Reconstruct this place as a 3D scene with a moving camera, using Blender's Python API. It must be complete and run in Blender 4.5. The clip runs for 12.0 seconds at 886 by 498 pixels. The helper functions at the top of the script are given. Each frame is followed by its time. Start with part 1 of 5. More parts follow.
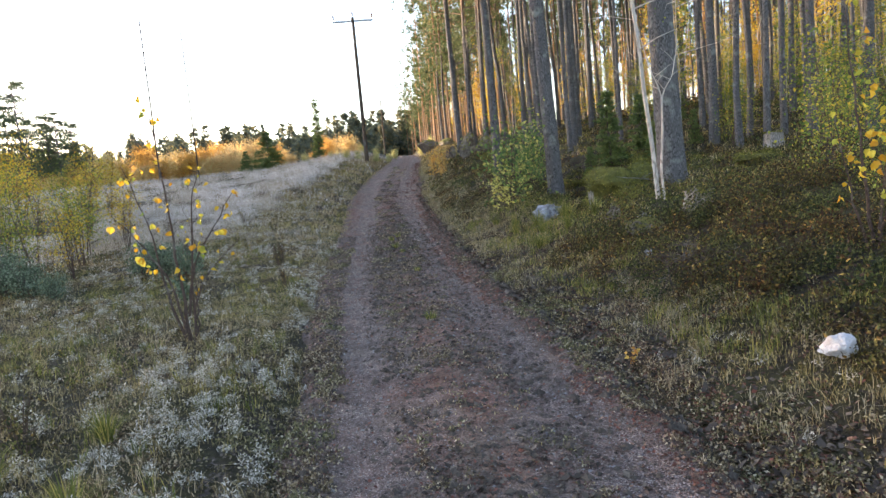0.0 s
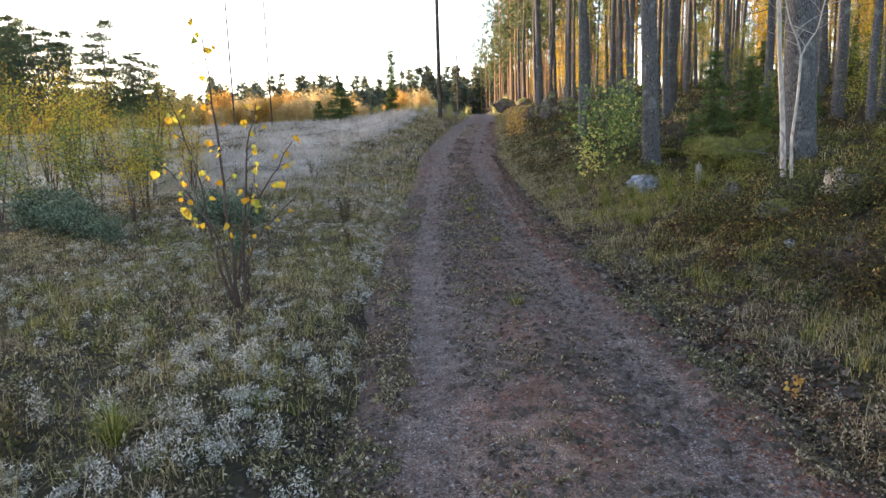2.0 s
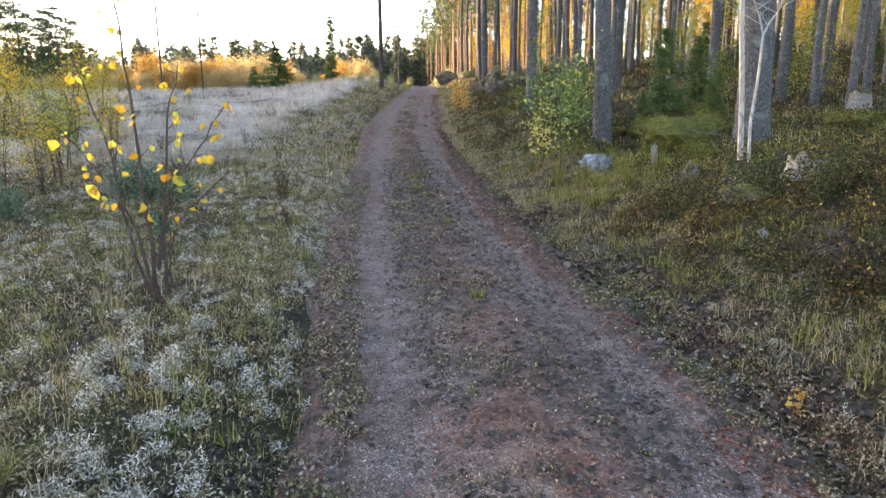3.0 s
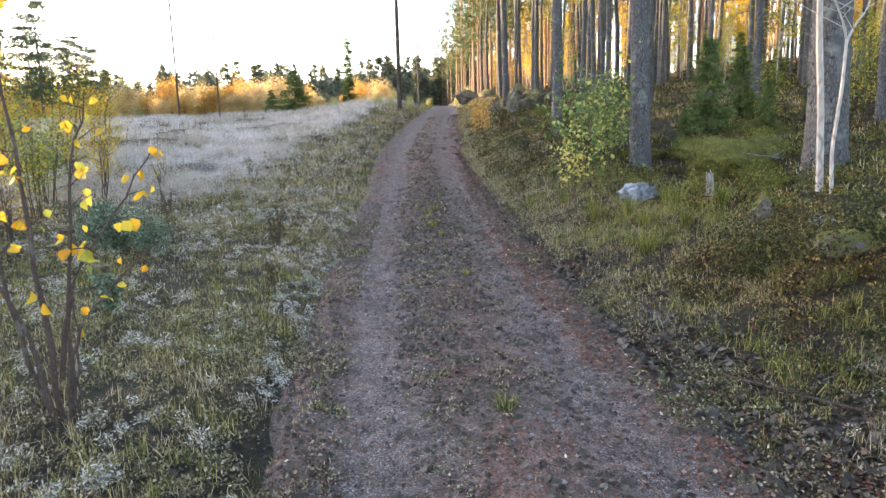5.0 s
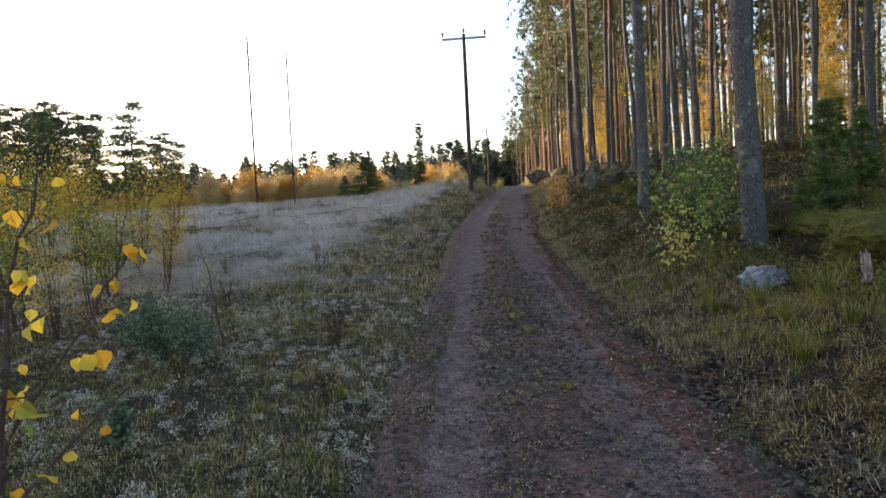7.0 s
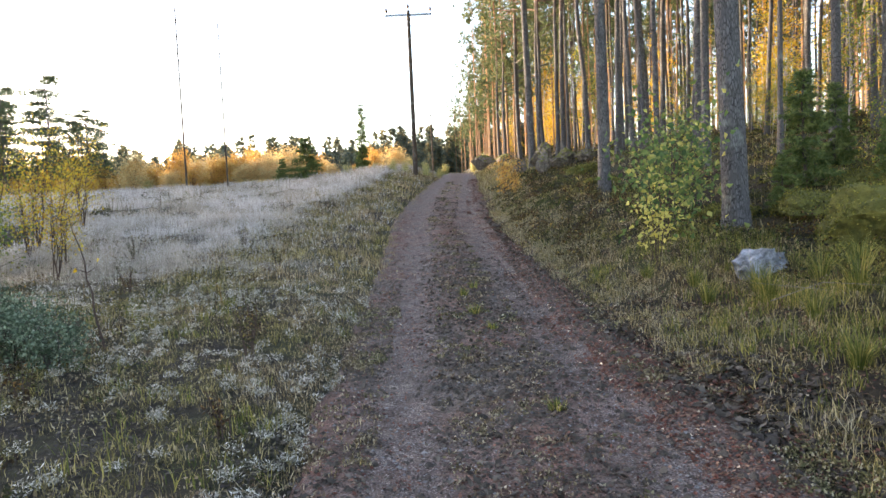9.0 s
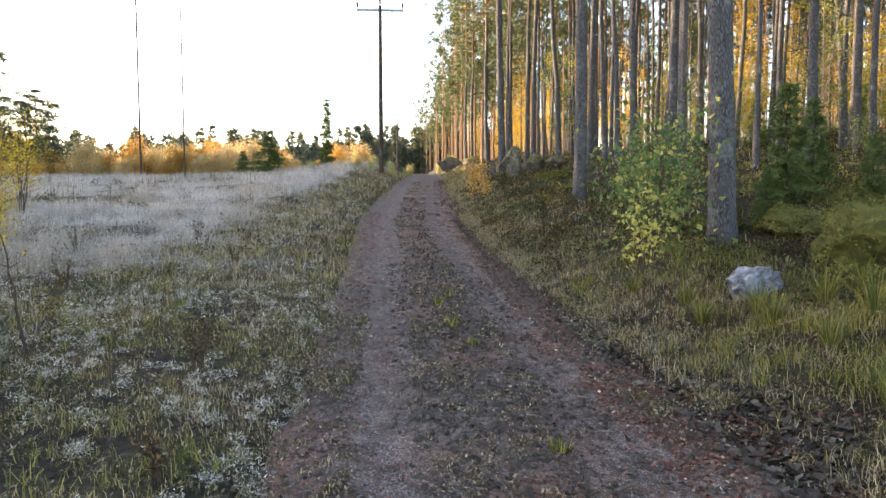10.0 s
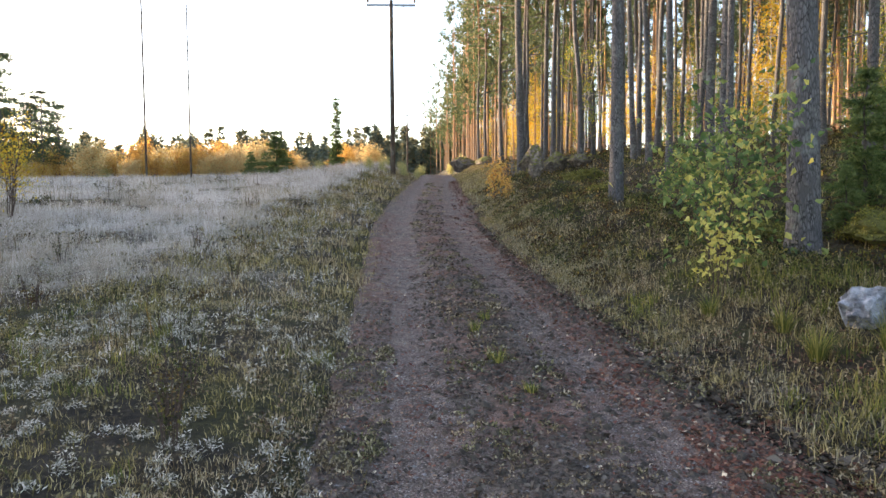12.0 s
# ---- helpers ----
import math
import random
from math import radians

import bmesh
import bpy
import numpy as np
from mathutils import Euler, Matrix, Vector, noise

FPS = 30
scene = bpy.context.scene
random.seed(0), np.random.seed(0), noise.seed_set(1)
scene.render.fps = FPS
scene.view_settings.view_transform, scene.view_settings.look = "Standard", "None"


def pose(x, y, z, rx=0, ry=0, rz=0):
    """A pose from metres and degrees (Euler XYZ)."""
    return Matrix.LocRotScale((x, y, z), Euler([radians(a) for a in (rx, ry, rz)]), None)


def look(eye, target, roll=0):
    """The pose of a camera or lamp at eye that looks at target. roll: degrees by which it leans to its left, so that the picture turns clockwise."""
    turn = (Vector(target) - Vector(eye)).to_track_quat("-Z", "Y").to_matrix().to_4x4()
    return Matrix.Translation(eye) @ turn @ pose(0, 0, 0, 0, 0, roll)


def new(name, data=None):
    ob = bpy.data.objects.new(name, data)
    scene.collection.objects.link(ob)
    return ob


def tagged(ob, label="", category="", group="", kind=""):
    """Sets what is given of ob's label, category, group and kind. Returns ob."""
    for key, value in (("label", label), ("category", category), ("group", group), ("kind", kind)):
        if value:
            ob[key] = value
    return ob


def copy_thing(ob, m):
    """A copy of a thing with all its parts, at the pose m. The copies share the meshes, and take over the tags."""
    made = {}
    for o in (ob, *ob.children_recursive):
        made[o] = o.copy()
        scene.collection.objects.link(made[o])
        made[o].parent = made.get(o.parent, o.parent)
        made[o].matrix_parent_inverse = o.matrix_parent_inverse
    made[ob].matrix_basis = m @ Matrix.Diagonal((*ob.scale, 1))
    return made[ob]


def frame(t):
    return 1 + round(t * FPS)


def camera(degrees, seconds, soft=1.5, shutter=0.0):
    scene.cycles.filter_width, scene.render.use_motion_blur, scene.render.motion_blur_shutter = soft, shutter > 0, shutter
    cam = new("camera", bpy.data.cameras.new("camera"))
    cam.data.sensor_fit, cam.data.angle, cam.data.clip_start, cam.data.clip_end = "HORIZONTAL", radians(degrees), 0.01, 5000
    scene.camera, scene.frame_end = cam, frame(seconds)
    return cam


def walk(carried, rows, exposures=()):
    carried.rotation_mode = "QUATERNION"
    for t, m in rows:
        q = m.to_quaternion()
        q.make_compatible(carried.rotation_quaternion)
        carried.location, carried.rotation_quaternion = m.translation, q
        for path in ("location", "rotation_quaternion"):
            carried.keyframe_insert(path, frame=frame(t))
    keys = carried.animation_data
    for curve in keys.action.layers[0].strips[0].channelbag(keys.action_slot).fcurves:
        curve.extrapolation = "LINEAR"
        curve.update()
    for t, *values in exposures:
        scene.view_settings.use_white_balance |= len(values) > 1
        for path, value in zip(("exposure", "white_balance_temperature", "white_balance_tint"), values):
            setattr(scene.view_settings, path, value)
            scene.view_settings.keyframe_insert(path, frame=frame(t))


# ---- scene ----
cam = camera(69.6, 12.0)
PATH = [
    (0, (0.008, 0.003, 1.61), (0.149, 1.989, 1.418), -5.3),
    (0.5, (-0.071, 0.244, 1.612), (0.006, 2.235, 1.444), -2.3),
    (1, (-0.193, 0.53, 1.595), (0.097, 2.484, 1.283), -0.8),
    (1.5, (-0.184, 0.856, 1.598), (-0.191, 2.843, 1.363), -2.6),
    (2, (-0.172, 1.143, 1.603), (-0.237, 3.119, 1.301), -1.9),
    (2.5, (-0.261, 1.471, 1.606), (-0.247, 3.452, 1.328), 0.9),
    (3, (-0.31, 1.774, 1.623), (-0.185, 3.732, 1.235), -0.4),
    (3.5, (-0.229, 2.137, 1.638), (-0.187, 4.123, 1.401), -2.6),
    (3.7, (-0.203, 2.252, 1.628), (-0.141, 4.224, 1.301), -2.4),
    (5.3, (-0.12, 3.446, 1.788), (-0.061, 5.417, 1.456), -1.3),
    (5.5, (-0.074, 3.52, 1.745), (-0.005, 5.499, 1.468), -1.0),
    (6, (-0.255, 3.847, 1.793), (-0.374, 5.841, 1.696), -3.1),
    (6.5, (-0.288, 4.245, 1.765), (-0.359, 6.24, 1.656), -3.9),
    (7, (-0.285, 4.621, 1.802), (-0.443, 6.613, 1.727), -3.0),
    (7.2, (-0.289, 4.75, 1.775), (-0.284, 6.746, 1.644), -3.1),
    (8.8, (-0.425, 6.025, 1.638), (-0.49, 8.021, 1.526), -2.3),
    (9, (-0.431, 6.136, 1.638), (-0.412, 8.133, 1.518), -2.6),
    (9.5, (-0.534, 6.465, 1.67), (-0.447, 8.463, 1.686), -0.0),
    (10, (-0.596, 6.775, 1.652), (-0.453, 8.766, 1.533), -0.2),
    (10.5, (-0.607, 7.166, 1.69), (-0.58, 9.165, 1.694), -2.3),
    (11, (-0.637, 7.47, 1.683), (-0.521, 9.464, 1.597), -1.7),
    (11.5, (-0.767, 7.788, 1.701), (-0.666, 9.785, 1.666), 1.9),
    (12, (-0.786, 8.1, 1.716), (-0.671, 10.094, 1.599), -0.4),
]
walk(cam, [(t, look(eye, target, roll)) for t, eye, target, roll in PATH], [(0, 2.92, 6380, 23), (0.5, 3.03, 6380, 23), (1, 3.08, 6380, 23), (1.5, 3.08, 6380, 23), (2, 2.74, 6380, 23), (2.5, 3.1, 6380, 23), (3, 3.25, 6380, 23), (3.5, 3.02, 6380, 23), (5.5, 3.45, 6380, 23), (6, 2.8, 6380, 23), (6.5, 2.75, 6380, 23), (7.2, 1.98, 6300, 23), (8.8, 3.08, 6550, 23), (9.5, 3.05, 6550, 23), (12, 2.9, 6550, 23)])

# ---------------- light ----------------
SUN_AZ, SUN_EL = radians(-60), radians(8.0)
world = bpy.data.worlds.new("world")
scene.world = world
world.use_nodes = True
wn = world.node_tree.nodes
sky = wn.new("ShaderNodeTexSky")
sky.sky_type = "NISHITA"
sky.sun_disc = False
sky.sun_elevation = SUN_EL
sky.sun_rotation = SUN_AZ
sky.air_density, sky.dust_density, sky.ozone_density = 1.0, 1.2, 1.0
wn["Background"].inputs["Strength"].default_value = 0.15
world.node_tree.links.new(sky.outputs["Color"], wn["Background"].inputs["Color"])

sun_way = Vector((math.sin(SUN_AZ) * math.cos(SUN_EL), math.cos(SUN_AZ) * math.cos(SUN_EL), math.sin(SUN_EL)))
lamp = bpy.data.lights.new("sun", "SUN")
lamp.energy, lamp.angle, lamp.color = 3.1, radians(0.6), (1.0, 0.76, 0.45)
new("sun", lamp).matrix_world = look(sun_way * 200, (0, 0, 0))

rng = np.random.default_rng(7)


# ---------------- materials ----------------
def material(name, rough=0.85):
    m = bpy.data.materials.new(name)
    m.use_nodes = True
    nt = m.node_tree
    b = nt.nodes["Principled BSDF"]
    b.inputs["Roughness"].default_value = rough
    b.inputs["Specular IOR Level"].default_value = 0.25
    return m, nt, b


def node(nt, kind, **values):
    n = nt.nodes.new(kind)
    for key, v in values.items():
        n.inputs[key].default_value = v
    return n


def ramp(nt, fac, stops):
    r = nt.nodes.new("ShaderNodeValToRGB")
    e = r.color_ramp.elements
    while len(e) < len(stops):
        e.new(0.5)
    for el, (p, c) in zip(e, stops):
        el.position, el.color = p, (*c, 1)
    nt.links.new(fac, r.inputs["Fac"])
    return r.outputs["Color"]


def mix(nt, fac, a, b):
    m = nt.nodes.new("ShaderNodeMix")
    m.data_type = "RGBA"
    if isinstance(fac, float):
        m.inputs[0].default_value = fac
    else:
        nt.links.new(fac, m.inputs[0])
    for s, v in ((m.inputs[6], a), (m.inputs[7], b)):
        if isinstance(v, tuple):
            s.default_value = (*v, 1)
        else:
            nt.links.new(v, s)
    return m.outputs[2]


def noise_fac(nt, scale, detail=4.0, stretch=None, rough=0.6, world_space=True):
    co = nt.nodes.new("ShaderNodeNewGeometry").outputs["Position"] if world_space else nt.nodes.new("ShaderNodeTexCoord").outputs["Object"]
    if stretch:
        mp = nt.nodes.new("ShaderNodeMapping")
        mp.inputs["Scale"].default_value = stretch
        nt.links.new(co, mp.inputs["Vector"])
        co = mp.outputs["Vector"]
    n = node(nt, "ShaderNodeTexNoise", Scale=scale, Detail=detail, Roughness=rough)
    nt.links.new(co, n.inputs["Vector"])
    return n.outputs["Fac"]


def bump(nt, b, height_out, strength, distance):
    bp = node(nt, "ShaderNodeBump", Strength=strength, Distance=distance)
    nt.links.new(height_out, bp.inputs["Height"])
    nt.links.new(bp.outputs["Normal"], b.inputs["Normal"])


def island_random(nt):
    return nt.nodes.new("ShaderNodeNewGeometry").outputs["Random Per Island"]


def leafy(name, stops, patch=None, patch_scale=0.5, translucent=0.35, rough=0.6, single=False):
    """Leaves and blades: a colour for each island, patches over the ground, light that shines through."""
    m, nt, b = material(name, rough)
    c = ramp(nt, nt.nodes.new("ShaderNodeObjectInfo").outputs["Random"] if single else island_random(nt), stops)
    if patch:
        f = ramp(nt, noise_fac(nt, patch_scale, 3.0), [(0.42, (0, 0, 0)), (0.6, (1, 1, 1))])
        c2 = ramp(nt, island_random(nt), patch)
        c = mix(nt, f, c, c2)
    nt.links.new(c, b.inputs["Base Color"])
    tr = nt.nodes.new("ShaderNodeBsdfTranslucent")
    nt.links.new(c, tr.inputs["Color"])
    ms = nt.nodes.new("ShaderNodeMixShader")
    ms.inputs[0].default_value = translucent
    nt.links.new(b.outputs[0], ms.inputs[1])
    nt.links.new(tr.outputs[0], ms.inputs[2])
    nt.links.new(ms.outputs[0], nt.nodes["Material Output"].inputs["Surface"])
    return m


def make_bark(name, low, dark, high, start=4.0, end=9.0, scale=9.0):
    m, nt, b = material(name, 0.9)
    f = noise_fac(nt, scale, 6.0, (1, 1, 0.28), 0.65, False)
    v = node(nt, "ShaderNodeTexVoronoi", Scale=scale * 2.2)
    v.feature = "DISTANCE_TO_EDGE"
    mp = nt.nodes.new("ShaderNodeMapping")
    mp.inputs["Scale"].default_value = (1, 1, 0.3)
    tc = nt.nodes.new("ShaderNodeTexCoord").outputs["Object"]
    nt.links.new(tc, mp.inputs["Vector"])
    nt.links.new(mp.outputs["Vector"], v.inputs["Vector"])
    plates = ramp(nt, v.outputs["Distance"], [(0.0, dark), (0.22, low)])
    c = mix(nt, ramp(nt, f, [(0.38, (0, 0, 0)), (0.62, (1, 1, 1))]), plates, tuple(0.5 * (a + q) for a, q in zip(low, dark)))
    sep = nt.nodes.new("ShaderNodeSeparateXYZ")
    nt.links.new(tc, sep.inputs[0])
    mr = node(nt, "ShaderNodeMapRange", **{"From Min": start, "From Max": end})
    nt.links.new(sep.outputs["Z"], mr.inputs["Value"])
    up = ramp(nt, f, [(0.3, tuple(0.55 * a for a in high)), (0.7, high)])
    c = mix(nt, mr.outputs[0], c, up)
    lich = ramp(nt, noise_fac(nt, 3.5, 3.0, None, 0.6, False), [(0.55, (0, 0, 0)), (0.7, (0.5, 0.5, 0.5))])
    c = mix(nt, lich, c, (0.27, 0.29, 0.26))
    nt.links.new(c, b.inputs["Base Color"])
    h = nt.nodes.new("ShaderNodeMath")
    h.operation = "ADD"
    nt.links.new(v.outputs["Distance"], h.inputs[0])
    nt.links.new(f, h.inputs[1])
    bump(nt, b, h.outputs[0], 0.9, 0.03)
    return m


BARK = make_bark("pine_bark", (0.155, 0.150, 0.152), (0.014, 0.013, 0.013), (0.30, 0.16, 0.08), 7.0, 13.0, 15.0)
# lighter, warmer copy of the pine bark: sunlight on deep trunks coloured in
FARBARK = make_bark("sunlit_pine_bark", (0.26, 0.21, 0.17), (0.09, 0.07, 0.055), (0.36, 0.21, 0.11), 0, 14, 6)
DARKBARK = make_bark("dark_bark", (0.10, 0.085, 0.075), (0.03, 0.025, 0.02), (0.13, 0.10, 0.08), 2, 6, 14)
BIRCHBARK = make_bark("birch_bark", (0.50, 0.46, 0.41), (0.20, 0.17, 0.15), (0.55, 0.50, 0.44), 1, 5, 7)
TWIG = make_bark("twig_bark", (0.11, 0.075, 0.06), (0.04, 0.028, 0.022), (0.13, 0.09, 0.07), 1, 3, 30)
DEADWOOD = make_bark("dead_wood", (0.30, 0.27, 0.24), (0.08, 0.07, 0.06), (0.30, 0.27, 0.24), 5, 9, 12)

NEEDLES = leafy("pine_needles", [(0, (0.045, 0.07, 0.032)), (0.6, (0.085, 0.115, 0.05)), (1, (0.14, 0.16, 0.07))], translucent=0.4)
SPRUCE = leafy("spruce_needles", [(0, (0.05, 0.085, 0.03)), (0.6, (0.11, 0.165, 0.05)), (1, (0.21, 0.25, 0.08))], translucent=0.4)
JUNIPER = leafy("juniper_needles", [(0, (0.035, 0.055, 0.03)), (0.6, (0.095, 0.135, 0.08)), (1, (0.25, 0.30, 0.21))], translucent=0.25)
ASPENLEAF = leafy("aspen_leaves", [(0, (0.50, 0.24, 0.015)), (0.4, (0.66, 0.42, 0.03)), (0.75, (0.62, 0.50, 0.06)), (1, (0.26, 0.32, 0.05))], translucent=0.5, single=True)
YELLOW = leafy("yellow_leaves", [(0, (0.42, 0.20, 0.015)), (0.45, (0.62, 0.43, 0.03)), (0.8, (0.58, 0.48, 0.07)), (1, (0.24, 0.28, 0.04))], translucent=0.5)
ORANGE = leafy("orange_leaves", [(0, (0.40, 0.19, 0.05)), (0.5, (0.58, 0.33, 0.08)), (1, (0.56, 0.44, 0.12))], translucent=0.6)
GREENYEL = leafy("turning_leaves", [(0, (0.06, 0.12, 0.025)), (0.5, (0.15, 0.20, 0.04)), (0.75, (0.33, 0.32, 0.04)), (1, (0.52, 0.38, 0.04))], translucent=0.4)
GREENLEAF = leafy("green_leaves", [(0, (0.05, 0.10, 0.035)), (0.55, (0.14, 0.21, 0.06)), (0.8, (0.25, 0.28, 0.08)), (1, (0.56, 0.48, 0.12))], translucent=0.4)
# skyline foliage, greyer and paler than near needles: distance haze mixed into the colour
FARWOOD = leafy("hazy_distant_foliage", [(0, (0.09, 0.11, 0.085)), (0.6, (0.14, 0.155, 0.105)), (0.88, (0.21, 0.20, 0.11)), (1, (0.29, 0.23, 0.10))], translucent=0.4)
# far scrub leaves, lightened so that the colour itself holds the haze
SCRUB = leafy("hazy_scrub_leaves", [(0, (0.50, 0.30, 0.11)), (0.4, (0.66, 0.46, 0.20)), (0.8, (0.68, 0.56, 0.28)), (1, (0.42, 0.42, 0.20))], translucent=0.5)
PALEYELLOW = leafy("pale_yellow_leaves", [(0, (0.45, 0.38, 0.08)), (0.6, (0.62, 0.55, 0.16)), (1, (0.35, 0.38, 0.10))], translucent=0.45)
# the greener scrub, its leaf colour lightened for haze as well
SCRUBGREEN = leafy("hazy_green_scrub_leaves", [(0, (0.22, 0.26, 0.11)), (0.5, (0.42, 0.42, 0.18)), (1, (0.64, 0.54, 0.22))], translucent=0.55)
MEADOW = leafy("pale_frosty_grass", [(0, (0.38, 0.34, 0.30)), (0.5, (0.58, 0.54, 0.50)), (1, (0.76, 0.73, 0.71))],
               [(0, (0.22, 0.18, 0.13)), (0.5, (0.38, 0.33, 0.26)), (1, (0.58, 0.53, 0.47))], 0.35, 0.3)
STRAW = leafy("straw_grass", [(0, (0.12, 0.10, 0.05)), (0.5, (0.26, 0.22, 0.12)), (1, (0.46, 0.41, 0.29))], translucent=0.3)
VERGE = leafy("mixed_grass", [(0, (0.05, 0.05, 0.014)), (0.5, (0.20, 0.17, 0.05)), (1, (0.50, 0.41, 0.18))],
              [(0, (0.065, 0.045, 0.02)), (0.5, (0.29, 0.21, 0.10)), (1, (0.60, 0.50, 0.32))], 0.9, 0.35)
GREENGRASS = leafy("green_grass", [(0, (0.045, 0.065, 0.013)), (0.6, (0.15, 0.165, 0.034)), (1, (0.42, 0.35, 0.10))], translucent=0.4)
LICHEN = leafy("frosted_herb", [(0, (0.10, 0.095, 0.06)), (0.4, (0.30, 0.28, 0.22)), (1, (0.78, 0.74, 0.67))], translucent=0.3)
HEATH = leafy("heath_leaves", [(0, (0.018, 0.011, 0.007)), (0.45, (0.07, 0.035, 0.015)), (0.8, (0.085, 0.085, 0.022)), (0.95, (0.22, 0.11, 0.03)), (1, (0.50, 0.33, 0.08))],
              [(0, (0.012, 0.018, 0.008)), (0.6, (0.04, 0.055, 0.016)), (1, (0.16, 0.17, 0.045))], 1.1, 0.3)
HERB = leafy("low_herb_leaves", [(0, (0.028, 0.028, 0.014)), (0.5, (0.12, 0.112, 0.045)), (0.85, (0.25, 0.22, 0.11)), (1, (0.44, 0.40, 0.29))],
             [(0, (0.03, 0.019, 0.012)), (0.5, (0.15, 0.098, 0.055)), (1, (0.42, 0.34, 0.23))], 1.1, 0.25)
MOSS = leafy("moss_tufts", [(0, (0.045, 0.055, 0.011)), (0.6, (0.12, 0.122, 0.02)), (1, (0.28, 0.25, 0.045))], translucent=0.2)
LITTER = leafy("fallen_leaves", [(0, (0.06, 0.02, 0.014)), (0.4, (0.17, 0.062, 0.038)), (0.75, (0.13, 0.075, 0.05)), (0.97, (0.28, 0.17, 0.11)), (1, (0.6, 0.5, 0.35))], translucent=0.15)
DARKLITTER = leafy("dark_fallen_leaves", [(0, (0.022, 0.016, 0.012)), (0.7, (0.07, 0.054, 0.039)), (1, (0.14, 0.112, 0.084))], translucent=0.1)


def make_ground():
    m, nt, b = material("forest_soil", 0.95)
    a = ramp(nt, noise_fac(nt, 14.0, 8.0), [(0.3, (0.010, 0.008, 0.006)), (0.5, (0.030, 0.023, 0.015)), (0.7, (0.085, 0.066, 0.04))])
    g = ramp(nt, noise_fac(nt, 22.0, 6.0), [(0.3, (0.02, 0.022, 0.009)), (0.7, (0.075, 0.07, 0.025))])
    c = mix(nt, ramp(nt, noise_fac(nt, 0.8, 5.0), [(0.44, (0, 0, 0)), (0.6, (1, 1, 1))]), a, g)
    at = nt.nodes.new("ShaderNodeAttribute")
    at.attribute_name = "meadow"
    pale = ramp(nt, noise_fac(nt, 5.0, 8.0), [(0.3, (0.07, 0.055, 0.04)), (0.5, (0.20, 0.175, 0.14)), (0.7, (0.42, 0.39, 0.35))])
    c = mix(nt, at.outputs["Fac"], c, pale)
    nt.links.new(c, b.inputs["Base Color"])
    bump(nt, b, noise_fac(nt, 18.0, 10.0, None, 0.7), 1.0, 0.12)
    return m


def make_road():
    m, nt, b = material("gravel_track", 0.93)
    v = node(nt, "ShaderNodeTexVoronoi", Scale=55.0)
    v2 = node(nt, "ShaderNodeTexVoronoi", Scale=140.0)
    pos = nt.nodes.new("ShaderNodeNewGeometry").outputs["Position"]
    nt.links.new(pos, v.inputs["Vector"])
    nt.links.new(pos, v2.inputs["Vector"])
    sep = nt.nodes.new("ShaderNodeSeparateColor")
    nt.links.new(v2.outputs["Color"], sep.inputs[0])
    grit = ramp(nt, sep.outputs[0], [(0, (0.055, 0.039, 0.034)), (0.5, (0.150, 0.113, 0.099)), (0.85, (0.235, 0.182, 0.158)), (1, (0.46, 0.40, 0.36))])
    red = ramp(nt, noise_fac(nt, 30.0, 7.0), [(0.3, (0.09, 0.044, 0.030)), (0.7, (0.29, 0.145, 0.10))])
    brown = ramp(nt, noise_fac(nt, 40.0, 7.0), [(0.3, (0.05, 0.038, 0.028)), (0.7, (0.22, 0.165, 0.125))])
    at = nt.nodes.new("ShaderNodeAttribute")
    at.attribute_name = "rut"
    n1 = noise_fac(nt, 3.0, 8.0, (1.3, 0.6, 1), 0.78)
    add = nt.nodes.new("ShaderNodeMath")
    add.operation = "ADD"
    nt.links.new(at.outputs["Fac"], add.inputs[0])
    nt.links.new(n1, add.inputs[1])
    f = ramp(nt, add.outputs[0], [(0.50, (0, 0, 0)), (1.0, (1, 1, 1))])
    rest = mix(nt, ramp(nt, noise_fac(nt, 1.3, 5.0), [(0.4, (0, 0, 0)), (0.62, (1, 1, 1))]), brown, red)
    c = mix(nt, f, rest, grit)
    dark = ramp(nt, noise_fac(nt, 6.0, 6.0), [(0.35, (0.55, 0.55, 0.55)), (0.6, (1, 1, 1))])
    mm = nt.nodes.new("ShaderNodeMix")
    mm.data_type, mm.blend_type = "RGBA", "MULTIPLY"
    mm.inputs[0].default_value = 1.0
    nt.links.new(c, mm.inputs[6])
    nt.links.new(dark, mm.inputs[7])
    nt.links.new(mm.outputs[2], b.inputs["Base Color"])
    h = nt.nodes.new("ShaderNodeMath")
    h.operation = "SUBTRACT"
    nt.links.new(noise_fac(nt, 25.0, 9.0, None, 0.7), h.inputs[0])
    nt.links.new(v.outputs["Distance"], h.inputs[1])
    bump(nt, b, h.outputs[0], 0.9, 0.022)
    return m


